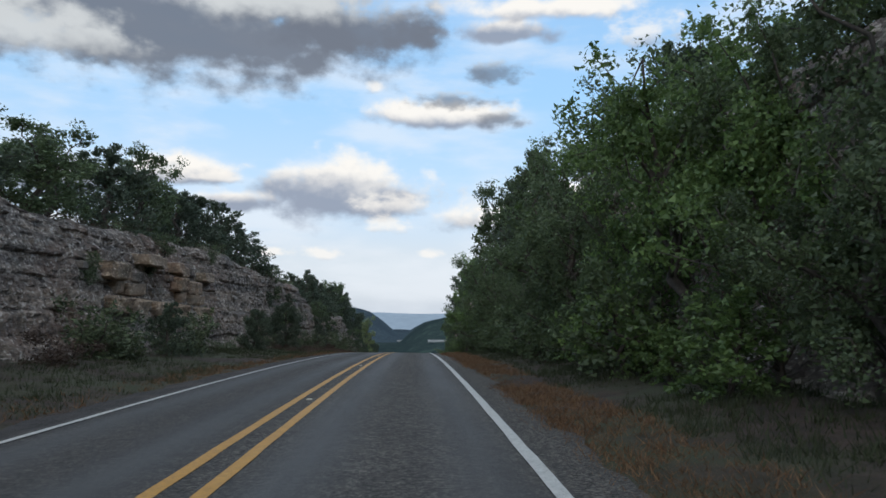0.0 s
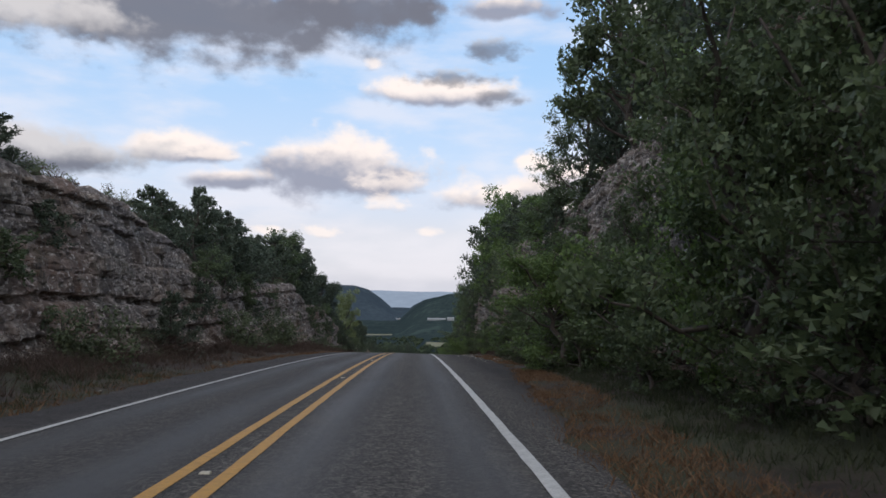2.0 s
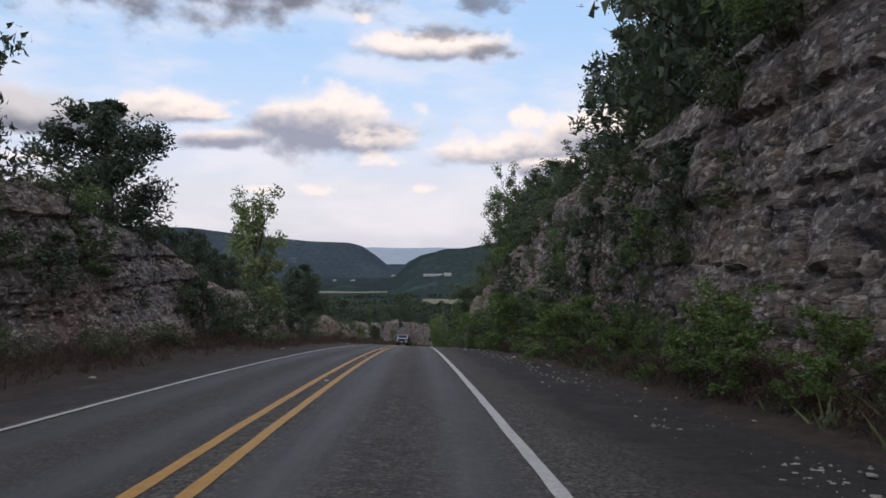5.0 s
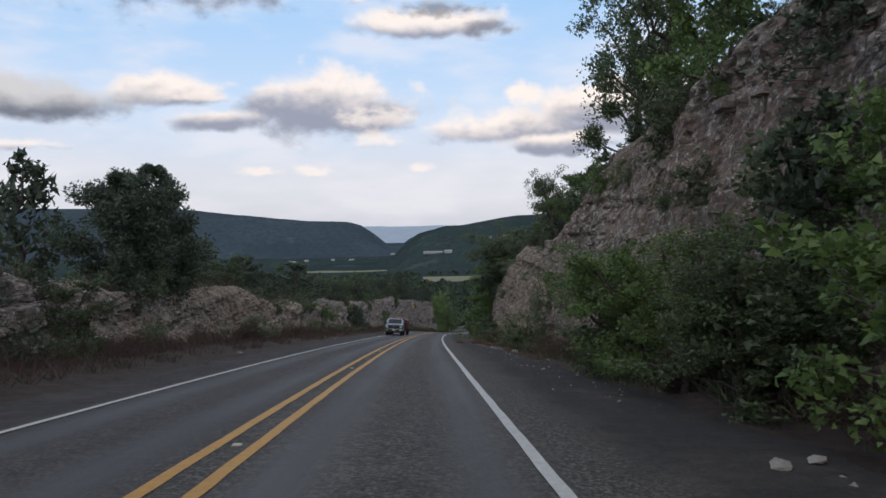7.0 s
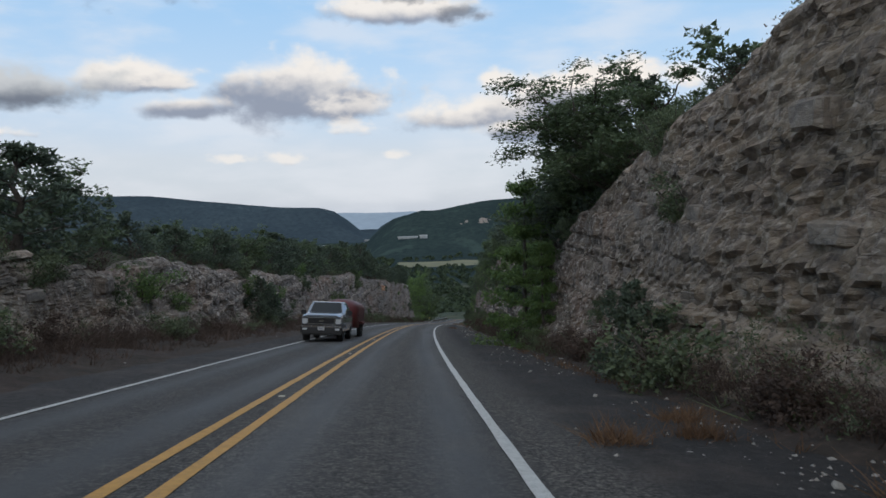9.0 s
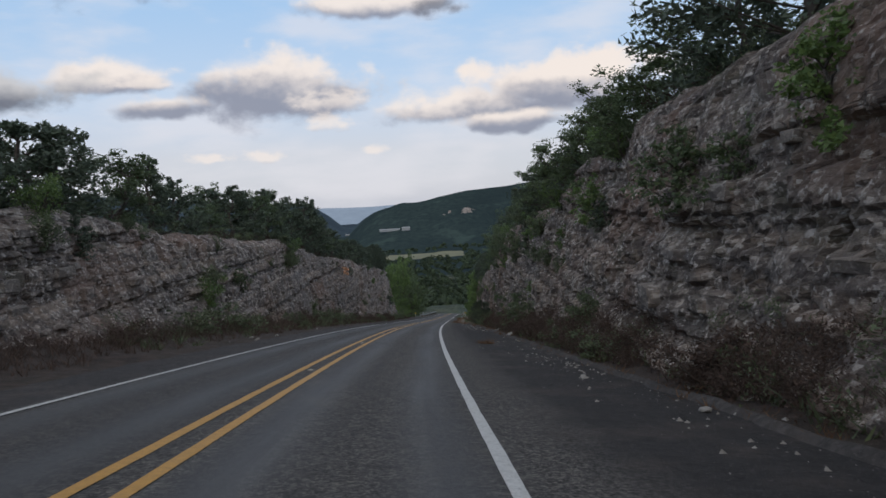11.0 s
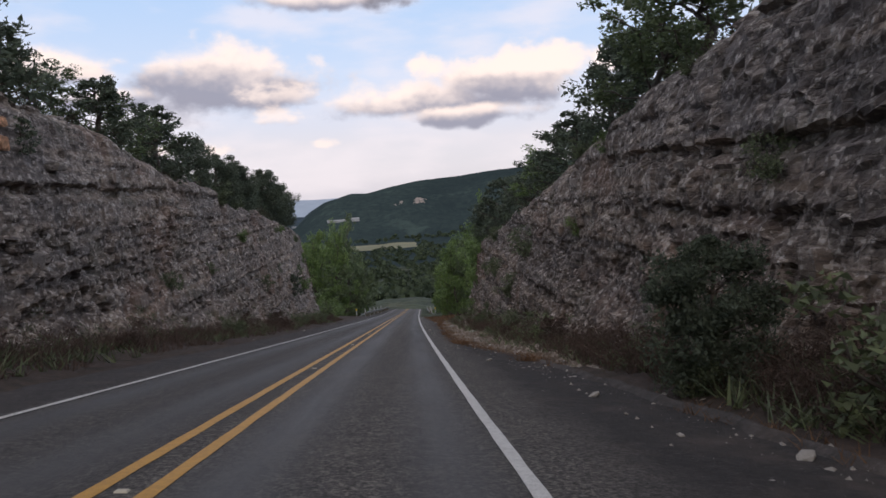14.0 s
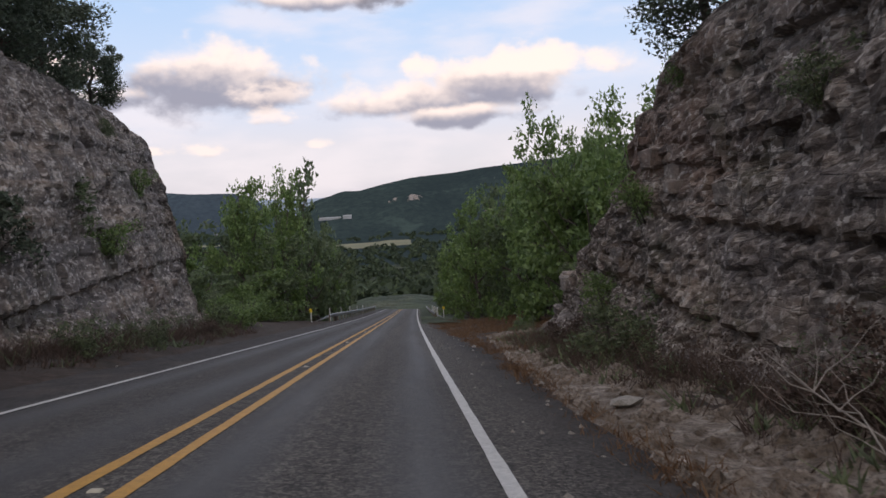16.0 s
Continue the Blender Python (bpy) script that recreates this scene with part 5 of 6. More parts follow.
# bushes that crowd the foot of the right face, and some half way up it
rng = np.random.default_rng(23)
for s in np.arange(86, 201, 2.5):
    kind = ("oak", "green", "oak", "green")[rng.integers(0, 4)]
    plant(kind, (s + rng.uniform(-1, 1), rng.uniform(7.8, 8.8), 0.0), rng.uniform(1.2, 2.2) + (1.4 if s > 150 or s < 104 else 0.4) * rng.random(), rng.uniform(1.1, 1.5), far=False)
for k in range(48):
    s = rng.uniform(104, 285)
    spot = face_spot(s if s < 200 else s + 62, rng.uniform(0.3, 0.9), False)
    plant(("oak", "green", "juniper")[rng.integers(0, 3)], (spot[0], spot[1] + 0.15, spot[2] - 0.1), rng.uniform(1.0, 2.6), rng.uniform(1.0, 1.4), lean=-8, far=True)
for k in range(46):
    spot = face_spot(rng.uniform(72, 206), rng.uniform(0.15, 0.8), False)
    plant(("oak", "juniper", "green", "oak")[rng.integers(0, 4)], (spot[0], spot[1] + 0.15, spot[2] - 0.1), rng.uniform(0.8, 2.0), rng.uniform(1.2, 1.7), lean=-8, far=True)
for k in range(14):
    spot = face_spot(rng.uniform(40, 430), rng.uniform(0.3, 0.9), True)
    plant(("oak", "juniper")[rng.integers(0, 2)], (spot[0], spot[1] - 0.15, spot[2] - 0.1), rng.uniform(0.9, 1.9), rng.uniform(1.0, 1.4), lean=8, far=True)
# scrub in the ledges of both faces
rng = np.random.default_rng(21)
for left, count in ((True, 70), (False, 105)):
    for k in range(count):
        s = rng.uniform(5, 436)
        if not left and s < 100:
            s += 105
        share = rng.uniform(0.12, 0.97) if rng.random() < 0.6 else rng.uniform(0.85, 1.0)
        spot = face_spot(s, share, left)
        sign = -1 if left else 1
        plant("shrub" if rng.random() < 0.75 else "green_shrub", (spot[0], spot[1] + sign * 0.12, spot[2] - 0.1), rng.uniform(0.6, 1.7), rng.uniform(0.9, 1.3))
# weeds and bushes along the verges
for left in (True, False):
    for s in np.arange(108 if not left else 8, 440, 7.5):
        base, paved = float(spread(BASE_LEFT if left else BASE_RIGHT, s)), float(spread(PAVED_LEFT if left else PAVED_RIGHT, s))
        u = base - rng.uniform(0.4, 1.4)
        pick = rng.random()
        plant("dry_shrub" if pick < 0.6 else "shrub", (s + rng.uniform(-1.5, 1.5), (-1 if left else 1) * max(u, paved + 0.7), 0.0), rng.uniform(0.6, 1.3), rng.uniform(1.1, 1.7))
# trees on both sides below the cut
rng = np.random.default_rng(33)
for side, rows in ((-1, ((450, 474, 12.5, 4.0, 6.5), (474, 500, 11.0, 15.0, 17.0), (500, 556, 11.5, 11.0, 12.0), (485, 556, 17.0, 12.0, 15.0), (462, 556, 24.0, 9.0, 14.0))), (1, ((437, 446, 13.0, 10.0, 12.0), (447, 480, 11.5, 11.5, 13.2), (480, 556, 11.5, 11.5, 12.0), (450, 556, 17.0, 15.0, 17.0), (442, 556, 24.0, 13.5, 16.0)))):
    for s0, s1, off, lo, hi in rows:
        s = s0
        while s < s1:
            tall = lo + (hi - lo) * (s - s0) / (s1 - s0) + rng.uniform(-1.5, 1.5)
            sink = -3.2 if off > 12 else -1.2
            plant("green" if rng.random() < (0.75 if side > 0 else 0.35) else "oak", (s, side * (off + rng.uniform(-1.3, 2.0)), sink), tall - sink, min(1.25, 8.5 / tall) * rng.uniform(0.95, 1.15), far=s > 492 or off > 20)
            s += rng.uniform(6.5, 10.0)


def blades(rng, s, u, up, tall, width, tuft=6, splay=0.45):
    """Thin upright cards in tufts on the verge."""
    p = np.repeat(many_at(s, u, up), tuft, 0)
    n = len(p)
    h = np.repeat(np.broadcast_to(tall, np.shape(s)), tuft) * (0.5 + 0.7 * rng.random(n))
    a = rng.uniform(0, 6.283, n)
    side = np.stack([np.cos(a), np.sin(a), np.zeros(n)], 1) * (width * (0.6 + 0.8 * rng.random(n)))[:, None]
    tip = np.stack([rng.normal(0, splay, n), rng.normal(0, splay, n), np.ones(n)], 1) * h[:, None]
    p = p + np.stack([rng.normal(0, 0.09, n), rng.normal(0, 0.09, n), np.full(n, -0.03)], 1)
    return np.stack([p - side, p + side, p + tip], 1).reshape(-1, 3)


def weeds(name, label, mat, left, s0, s1, count, lo, hi, tall, width, tuft=6, seed=1, splay=0.45):
    """A strip of weeds between two shares of the verge's width."""
    rng = np.random.default_rng(seed)
    s = rng.uniform(s0, s1, count)
    keep = layers(s * 0.25, s * 0, seed, 3) + rng.uniform(-0.22, 0.22, count) > 0.40
    s = s[keep]
    sign, top, base, lean, paved = side_of(left)
    f = lo + (hi - lo) * rng.random(len(s))
    a = spread(paved, s)
    u = a + (spread(base, s) - a) * f
    v = blades(rng, s, sign * u, verge_height(s, np.clip(f, 0.1, 1.1), left), tall * (0.6 + 0.8 * rng.random(len(s))), width, tuft, splay)
    tagged(new(name, card_mesh(name, v, mat)), label, "weeds", kind="stuff")


weeds("dry_weeds", "reddish brown dry weeds along the rock", DRY, True, 55, 445, 8600, 0.25, 1.05, 0.36, 0.012, 10, 3, 0.6)
weeds("dry_weeds", "reddish brown dry weeds along the rock", DRY, False, 100, 432, 8000, 0.35, 1.05, 0.36, 0.012, 10, 4, 0.6)
weeds("tall_weeds", "tall dark brown dry weeds against the foot of the rock", DRY, True, 62, 446, 8000, 0.55, 1.1, 0.48, 0.009, 13, 23, 0.75)
weeds("tall_weeds", "tall dark brown dry weeds against the foot of the rock", DRY, False, 96, 428, 9000, 0.55, 1.1, 0.52, 0.009, 13, 24, 0.75)
weeds("verge_grass", "green and straw grass on the verge", GRASS, True, -5, 75, 5000, 0.05, 1.0, 0.19, 0.010, 9, 5)
weeds("verge_grass", "green and straw grass on the verge", GRASS, False, 2, 100, 7000, 0.30, 1.0, 0.19, 0.010, 9, 6)
weeds("dry_grass", "orange-brown dry grass along the pavement", STRAW, False, -18, 104, 9000, -0.04, 0.30, 0.13, 0.011, 9, 7, 0.8)
weeds("dry_grass", "orange-brown dry grass along the pavement", STRAW, True, -18, 130, 2600, 0.0, 0.22, 0.14, 0.014, 8, 8, 0.8)
weeds("dry_grass", "straw-coloured grass beside the rubble shelf", STRAW, False, 372, 470, 3000, -0.08, 0.14, 0.16, 0.014, 8, 9, 0.8)
weeds("dry_grass", "straw-coloured grass beside the rubble shelf", STRAW, False, 425, 474, 2600, 0.1, 1.0, 0.25, 0.016, 8, 10, 0.6)
weeds("dry_grass", "sparse straw tufts on the shoulder", STRAW, False, 205, 372, 420, -0.18, 0.15, 0.22, 0.014, 12, 12, 0.7)
weeds("green_weeds", "low green weeds at the foot of the rock", SCRUB, True, 300, 446, 1400, 0.3, 1.0, 0.35, 0.03, 8, 13, 0.8)
weeds("green_weeds", "low green weeds at the foot of the rock", SCRUB, False, 130, 432, 2400, 0.3, 1.0, 0.35, 0.03, 8, 14, 0.8)


def foot_brush(name, label, mat, left, s0, s1, count, reach, seed, cards=80):
    """Dense brush that climbs the foot of a rock face, up to a height."""
    rng = np.random.default_rng(seed)
    s = rng.uniform(s0, s1, count)
    s = s[layers(s * 0.22, s * 0 + seed, seed, 3) + rng.uniform(-0.2, 0.2, count) > 0.42]
    ob, ss, vv, hh, u = FACE[left]
    i = np.clip(np.round((s + 20) / FACE_STEP).astype(int), 0, ss.shape[0] - 1)
    up = reach * (0.5 + 1.0 * layers(s * 0.35, s * 0, seed + 3, 2)) * rng.random(len(s)) ** 1.3
    j = np.clip(np.round((up + 0.5) / (hh[i, FACE_ROWS - 1] + 0.5) * (FACE_ROWS - 1)).astype(int), 0, FACE_ROWS - 1)
    out = np.maximum(u[i, j] - rng.uniform(0.0, 0.75, len(s)) * (1.15 - np.minimum(up / reach, 1)), spread(side_of(left)[4], s) + 0.45)
    centre = many_at(s, (-1 if left else 1) * out, up + 0.12)
    v = leaves(rng, centre, rng.uniform(0.22, 0.5, len(s)), cards, 0.066, 0.40, 0.5, 0.9, 0.05)
    tagged(new(name, card_mesh(name, v, mat)), label, "brush", kind="stuff")


def rim_brush(name, label, mat, left, s0, s1, count, seed, cards=70):
    """Low brush along the rim of a rock face."""
    rng = np.random.default_rng(seed)
    s = rng.uniform(s0, s1, count)
    s = s[layers(s * 0.12, s * 0 + seed, seed, 3) + rng.uniform(-0.2, 0.2, count) > 0.40]
    sign, top, base, lean, paved = side_of(left)
    d = rng.uniform(-0.35, 2.2, len(s))
    rim = rim_height(s, left)
    centre = many_at(s, sign * (spread(base, s) + spread(lean, s) * np.maximum(rim, 0) + 0.75 + d), hill(s, np.maximum(d, 0), left) + rng.uniform(0.0, 0.5, len(s)))
    v = leaves(rng, centre, rng.uniform(0.25, 0.6, len(s)), cards, 0.09, 0.5, 0.4, 0.8, 0.05)
    tagged(new(name, card_mesh(name, v, mat)), label, "brush", kind="stuff")


for left, s0 in ((True, 64), (False, 90)):
    foot_brush("dry_brush", "dark brown dry brush climbing the foot of the rock", DRY, left, s0, 440 if left else 428, 2600, 0.9, 41 + left)
    foot_brush("green_brush", "dull green brush among the dry stems at the rock", SCRUB, left, s0, 440 if left else 428, 800, 1.3, 51 + left)
    rim_brush("dry_brush", "dry brown brush along the rim of the cut", DRY, left, 30, 436 if left else 420, 1200, 61 + left)
    rim_brush("green_brush", "low green brush along the rim of the cut", SCRUB, left, 30, 436 if left else 420, 1000, 71 + left)
foot_brush("dry_brush", "deep brown brush banked against the rock beside the kerb", DRY, False, 284, 372, 1500, 1.4, 45)
far_woods()
pasture(-36, 118, 1565, 1675, 1.2)
pasture(-330, -120, 1900, 1960, 1.5)
for x, y, w, d, h in ((-14, 1978, 46, 12, 4.5), (22, 1970, 18, 12, 6), (-440, 2440, 18, 10, 4), (-405, 2480, 12, 9, 5), (-150, 2700, 22, 10, 4), (-270, 2500, 14, 9, 4), (-330, 2520, 10, 9, 5)):
    far_house(x, y, w, d, h)

# ---------------------------------------------------------------- things on and beside the road


def road_frame(s, u, up=0.0, back=False):
    """A pose on the road: y along it (or back along it), z square to its surface."""
    p, q = at(s, u, up), at(s + 0.5, u, up)
    y = (q - p).normalized() * (-1 if back else 1)
    x = (at(s, u + 0.5, up) - p).normalized() * (-1 if back else 1)
    z = x.cross(y).normalized()
    x = y.cross(z)
    return Matrix(((x.x, y.x, z.x, p.x), (x.y, y.y, z.y, p.y), (x.z, y.z, z.z, p.z), (0, 0, 0, 1)))


def box(w, d, h, at_=(0, 0, 0), bevel=0.0, taper=None):
    """A bevelled box with its base's middle at at_; taper scales its top in x and y and moves it along y."""
    bm = bmesh.new()
    bmesh.ops.create_cube(bm, size=1)
    for v in bm.verts:
        top = v.co.z > 0
        x, y, z = v.co.x * w, v.co.y * d, (v.co.z + 0.5) * h
        if top and taper:
            x, y = x * taper[0], y * taper[1] + taper[2]
        v.co = (x + at_[0], y + at_[1], z + at_[2])
    if bevel:
        bmesh.ops.bevel(bm, geom=bm.edges[:], offset=bevel, segments=2, affect="EDGES")
    return bm


def ring(r0, r1, width, n=24):
    """A wheel part along x: outer radius r0, inner radius r1."""
    bm = bmesh.new()
    rows = []
    for r, x in ((r1, -width / 2), (r0 * 0.94, -width / 2), (r0, -width * 0.32), (r0, width * 0.32), (r0 * 0.94, width / 2), (r1, width / 2)):
        rows.append([bm.verts.new((x, r * math.cos(2 * math.pi * k / n), r * math.sin(2 * math.pi * k / n))) for k in range(n)])
    rows.append(rows[0])
    for a, b in zip(rows, rows[1:]):
        for k in range(n):
            bm.faces.new((a[k], a[(k + 1) % n], b[(k + 1) % n], b[k]))
    return bm


def disc(r, x, n=20, dish=0.04, spokes=6):
    """A dished rim with openings drawn in as steps."""
    bm = bmesh.new()
    mid = bm.verts.new((x * 0.9, 0, 0))
    rows = [[bm.verts.new((x - math.copysign(dish if k % 4 < 2 and q == 1 else 0.0, x), r * f * math.cos(2 * math.pi * k / n), r * f * math.sin(2 * math.pi * k / n))) for k in range(n)] for q, f in enumerate((0.28, 0.62, 1.0))]
    for k in range(n):
        bm.faces.new((mid, rows[0][k], rows[0][(k + 1) % n]))
        for a, b in zip(rows, rows[1:]):
            bm.faces.new((a[k], b[k], b[(k + 1) % n], a[(k + 1) % n]))
    return bm


SILVER = plain("silver_paint", (0.34, 0.37, 0.42), 0.13, 0.8, spread=0.05, scale=2)
BLACK_TRIM = plain("black_trim", (0.007, 0.007, 0.008), 0.6, spread=0.2)
CHROME = plain("chrome", (0.75, 0.75, 0.76), 0.12, 1.0, spread=0.05)
TYRE = plain("tyre_rubber", (0.018, 0.018, 0.018), 0.85, spread=0.3, scale=20)
LAMP = plain("lamp_glass", (0.62, 0.63, 0.64), 0.1, 0.2, spread=0.1)
DARK_GLASS = plain("dark_glass", (0.012, 0.016, 0.018), 0.05, 0.0, spread=0.1)
RED_PAINT = plain("faded_red_paint", (0.115, 0.024, 0.024), 0.5, spread=0.2, scale=3)
PLATE = plain("pale_plate", (0.55, 0.55, 0.55), 0.5, spread=0.05)
BAR = plain("plate_bar", (0.05, 0.06, 0.10), 0.5)
STEEL = plain("galvanised_steel", (0.33, 0.34, 0.35), 0.45, 0.7, spread=0.2, scale=4)
POST = plain("white_post", (0.62, 0.62, 0.60), 0.6, spread=0.15)
YELLOW = plain("yellow_reflector", (0.75, 0.55, 0.04), 0.35, spread=0.1)
WOOD_POST = plain("weathered_post", (0.16, 0.13, 0.10), 0.9, spread=0.3, scale=8)
PALE_STONE = plain("pale_stone", (0.30, 0.28, 0.25), 0.9, spread=0.35, scale=9)


def wheel(parent, x, y, r, w, side):
    bm = ring(r, r * 0.60, w)
    tyre = part("wheel", bm, TYRE, parent)
    tyre.location = (x, y, r)
    part("rim", disc(r * 0.61, side * w * 0.42), STEEL, tyre, "grey metal rim")
    return tyre


def hull(sections, bevel=0.0):
    """A closed body from cross-sections along y: (y, half width low, half width high, bottom, top)."""
    bm = bmesh.new()
    rows = []
    for y, a, b, lo, hi in sections:
        mid = lo + (hi - lo) * 0.6
        rows.append([bm.verts.new(v) for v in ((-a, y, lo), (-a * 1.02, y, mid), (-b, y, hi - 0.04), (-b + 0.07, y, hi), (b - 0.07, y, hi), (b, y, hi - 0.04), (a * 1.02, y, mid), (a, y, lo))])
    n = len(rows[0])
    for p, q in zip(rows, rows[1:]):
        for k in range(n):
            bm.faces.new((p[k], p[(k + 1) % n], q[(k + 1) % n], q[k]))
    bm.faces.new(rows[0][::-1])
    bm.faces.new(rows[-1])
    bmesh.ops.recalc_face_normals(bm, faces=bm.faces[:])
    return bm


def pane(corners, inward):
    """A thin glass pane."""
    bm = bmesh.new()
    bm.faces.new([bm.verts.new(v) for v in corners])
    out = bmesh.ops.extrude_face_region(bm, geom=bm.faces[:])
    bmesh.ops.translate(bm, vec=inward, verts=[v for v in out["geom"] if isinstance(v, bmesh.types.BMVert)])
    bmesh.ops.recalc_face_normals(bm, faces=bm.faces[:])
    return bm


def pickup():
    """A crew-cab pickup, y forward."""
    root = tagged(new("pickup_truck"), "silver pickup truck with black grille driving uphill on the road", "pickup truck")
    part("body", hull([(-2.85, 0.94, 0.95, 0.55, 1.22), (-0.9, 0.98, 0.98, 0.50, 1.22), (1.3, 0.98, 0.97, 0.50, 1.20), (2.2, 0.98, 0.96, 0.52, 1.22), (2.70, 0.95, 0.92, 0.60, 1.18)]), SILVER, root)
    part("chassis", box(1.5, 5.2, 0.3, (0, 0, 0.36), 0.03), BLACK_TRIM, root)
    part("hood", hull([(1.10, 0.93, 0.84, 1.16, 1.42), (1.8, 0.93, 0.84, 1.16, 1.41), (2.45, 0.92, 0.82, 1.14, 1.36), (2.78, 0.90, 0.80, 1.10, 1.27)]), SILVER, root)
    part("cab", hull([(-1.05, 0.95, 0.88, 1.18, 1.26), (-0.85, 0.95, 0.80, 1.18, 1.93), (-0.3, 0.95, 0.82, 1.18, 1.97), (0.45, 0.95, 0.81, 1.18, 1.96), (0.62, 0.95, 0.77, 1.18, 1.94), (1.24, 0.94, 0.86, 1.18, 1.38)]), SILVER, root)
    part("windshield", pane(((-0.80, 1.20, 1.44), (0.80, 1.20, 1.44), (0.68, 0.68, 1.91), (-0.68, 0.68, 1.91)), (0, -0.05, -0.04)), DARK_GLASS, root, "dark windshield")
    for side in (-1, 1):
        part("side_window", pane([(side * x, y, z) for x, y, z in ((0.955, 0.92, 1.32), (0.955, -0.82, 1.32), (0.845, -0.76, 1.84), (0.845, 0.56, 1.84))], (side * -0.03, 0, -0.01)), DARK_GLASS, root)
        mirror = part("mirror", box(0.26, 0.12, 0.24, (side * 1.16, 0.90, 1.28), 0.03), BLACK_TRIM, root)
        part("mirror_arm", box(0.16, 0.06, 0.05, (side * 0.99, 0.90, 1.30), 0.01), BLACK_TRIM, mirror)
        part("headlight", box(0.26, 0.16, 0.30, (side * 0.80, 2.68, 0.86), 0.03), LAMP, root, "clear headlight")
        part("fog_lamp", box(0.22, 0.05, 0.09, (side * 0.78, 2.885, 0.56), 0.015), LAMP, root)
        part("wheel_arch", box(0.10, 1.05, 0.22, (side * 0.975, 1.82, 0.66), 0.04, (1, 0.75, 0)), BLACK_TRIM, root)
        for y in (1.82, -1.85):
            wheel(root, side * 0.84, y, 0.41, 0.28, side)
    grille = part("grille", box(1.32, 0.12, 0.36, (0, 2.76, 0.82), 0.03), BLACK_TRIM, root, "black grille")
    for up in (0.83, 1.13):
        part("grille_frame", box(1.32, 0.06, 0.045, (0, 2.81, up), 0.012), CHROME, grille, "chrome grille surround")
    for side in (-1, 1):
        part("grille_frame", box(0.05, 0.06, 0.30, (side * 0.64, 2.81, 0.85), 0.012), CHROME, grille, "chrome grille surround")
    for k in range(3):
        part("grille_slat", box(1.22, 0.03, 0.022, (0, 2.825, 0.91 + 0.07 * k), 0.005), BLACK_TRIM, grille)
    part("badge", box(0.24, 0.03, 0.07, (0, 2.84, 0.96), 0.01), CHROME, grille)
    bumper = part("front_bumper", box(2.02, 0.30, 0.50, (0, 2.72, 0.34), 0.07, (0.99, 0.9, -0.02)), BLACK_TRIM, root, "black front bumper")
    part("bumper_trim", box(1.96, 0.16, 0.11, (0, 2.80, 0.68), 0.03), CHROME, bumper, "bright chrome bumper strip")
    plate = part("number_plate", box(0.31, 0.02, 0.16, (0, 2.885, 0.56), 0.004), PLATE, root)
    for k in range(2):
        part("bar", box(0.24, 0.008, 0.03, (0, 2.897, 0.60 + 0.05 * k)), BAR, plate)
    return root


def trailer():
    root = tagged(new("stock_trailer"), "faded red round-nosed stock trailer behind the pickup", "trailer")
    bm = bmesh.new()
    rows = []
    for y, w, lo, hi in ((-2.4, 1.0, 0.55, 2.16), (1.4, 1.0, 0.55, 2.20), (1.95, 0.94, 0.55, 2.16), (2.3, 0.74, 0.60, 2.06), (2.48, 0.42, 0.70, 1.90)):
        ring_ = [(-w, lo), (-w, hi - 0.45)] + [(-w * math.cos(a), hi - 0.45 + 0.45 * math.sin(a)) for a in (0.4, 0.8, 1.2, 1.57, 1.94, 2.34, 2.74)] + [(w, hi - 0.45), (w, lo)]
        rows.append([bm.verts.new((x, y, z)) for x, z in ring_])
    n = len(rows[0])
    for p, q in zip(rows, rows[1:]):
        for k in range(n):
            bm.faces.new((p[k], p[(k + 1) % n], q[(k + 1) % n], q[k]))
    bm.faces.new(rows[0][::-1])
    bm.faces.new(rows[-1])
    bmesh.ops.recalc_face_normals(bm, faces=bm.faces[:])
    for f in bm.faces:
        f.smooth = True
    part("body", bm, RED_PAINT, root)
    for side in (-1, 1):
        for k in range(3):
            part("side_rail", box(0.04, 3.7, 0.06, (side * 1.015, -0.45, 0.85 + 0.36 * k), 0.01), RED_PAINT, root)
        for y in (0.45, -0.45):
            wheel(root, side * 0.98, y, 0.36, 0.22, side)
        part("fender", box(0.30, 1.75, 0.10, (side * 1.08, 0, 0.78), 0.03), RED_PAINT, root)
    part("tongue", box(0.12, 1.3, 0.10, (0, 2.85, 0.5), 0.02), BLACK_TRIM, root)
    return root


truck = pickup()
truck.matrix_basis = road_frame(263.9, -2.3, 0.01, back=True)
cart = trailer()
cart.matrix_basis = road_frame(270.2, -2.2, 0.01, back=True)

# raised markers between the yellow lines
MARKER = plain("marker_plastic", (0.50, 0.46, 0.36), 0.4, spread=0.15)


def marker():
    root = tagged(new("road_marker"), "small pale raised marker between the yellow lines", "road marker", group="markers along the centre line")
    part("base", box(0.12, 0.11, 0.02, (0, 0, 0), 0.006, (0.8, 0.6, 0)), MARKER, root)
    return root


first = marker()
first.matrix_basis = road_frame(15, 0.0, 0.016)
s = 29.2
while s < 520:
    copy_thing(first, road_frame(s, 0.0, 0.016))
    s += 14.2 if s < 130 else (13.6 if s < 300 else 12.5)


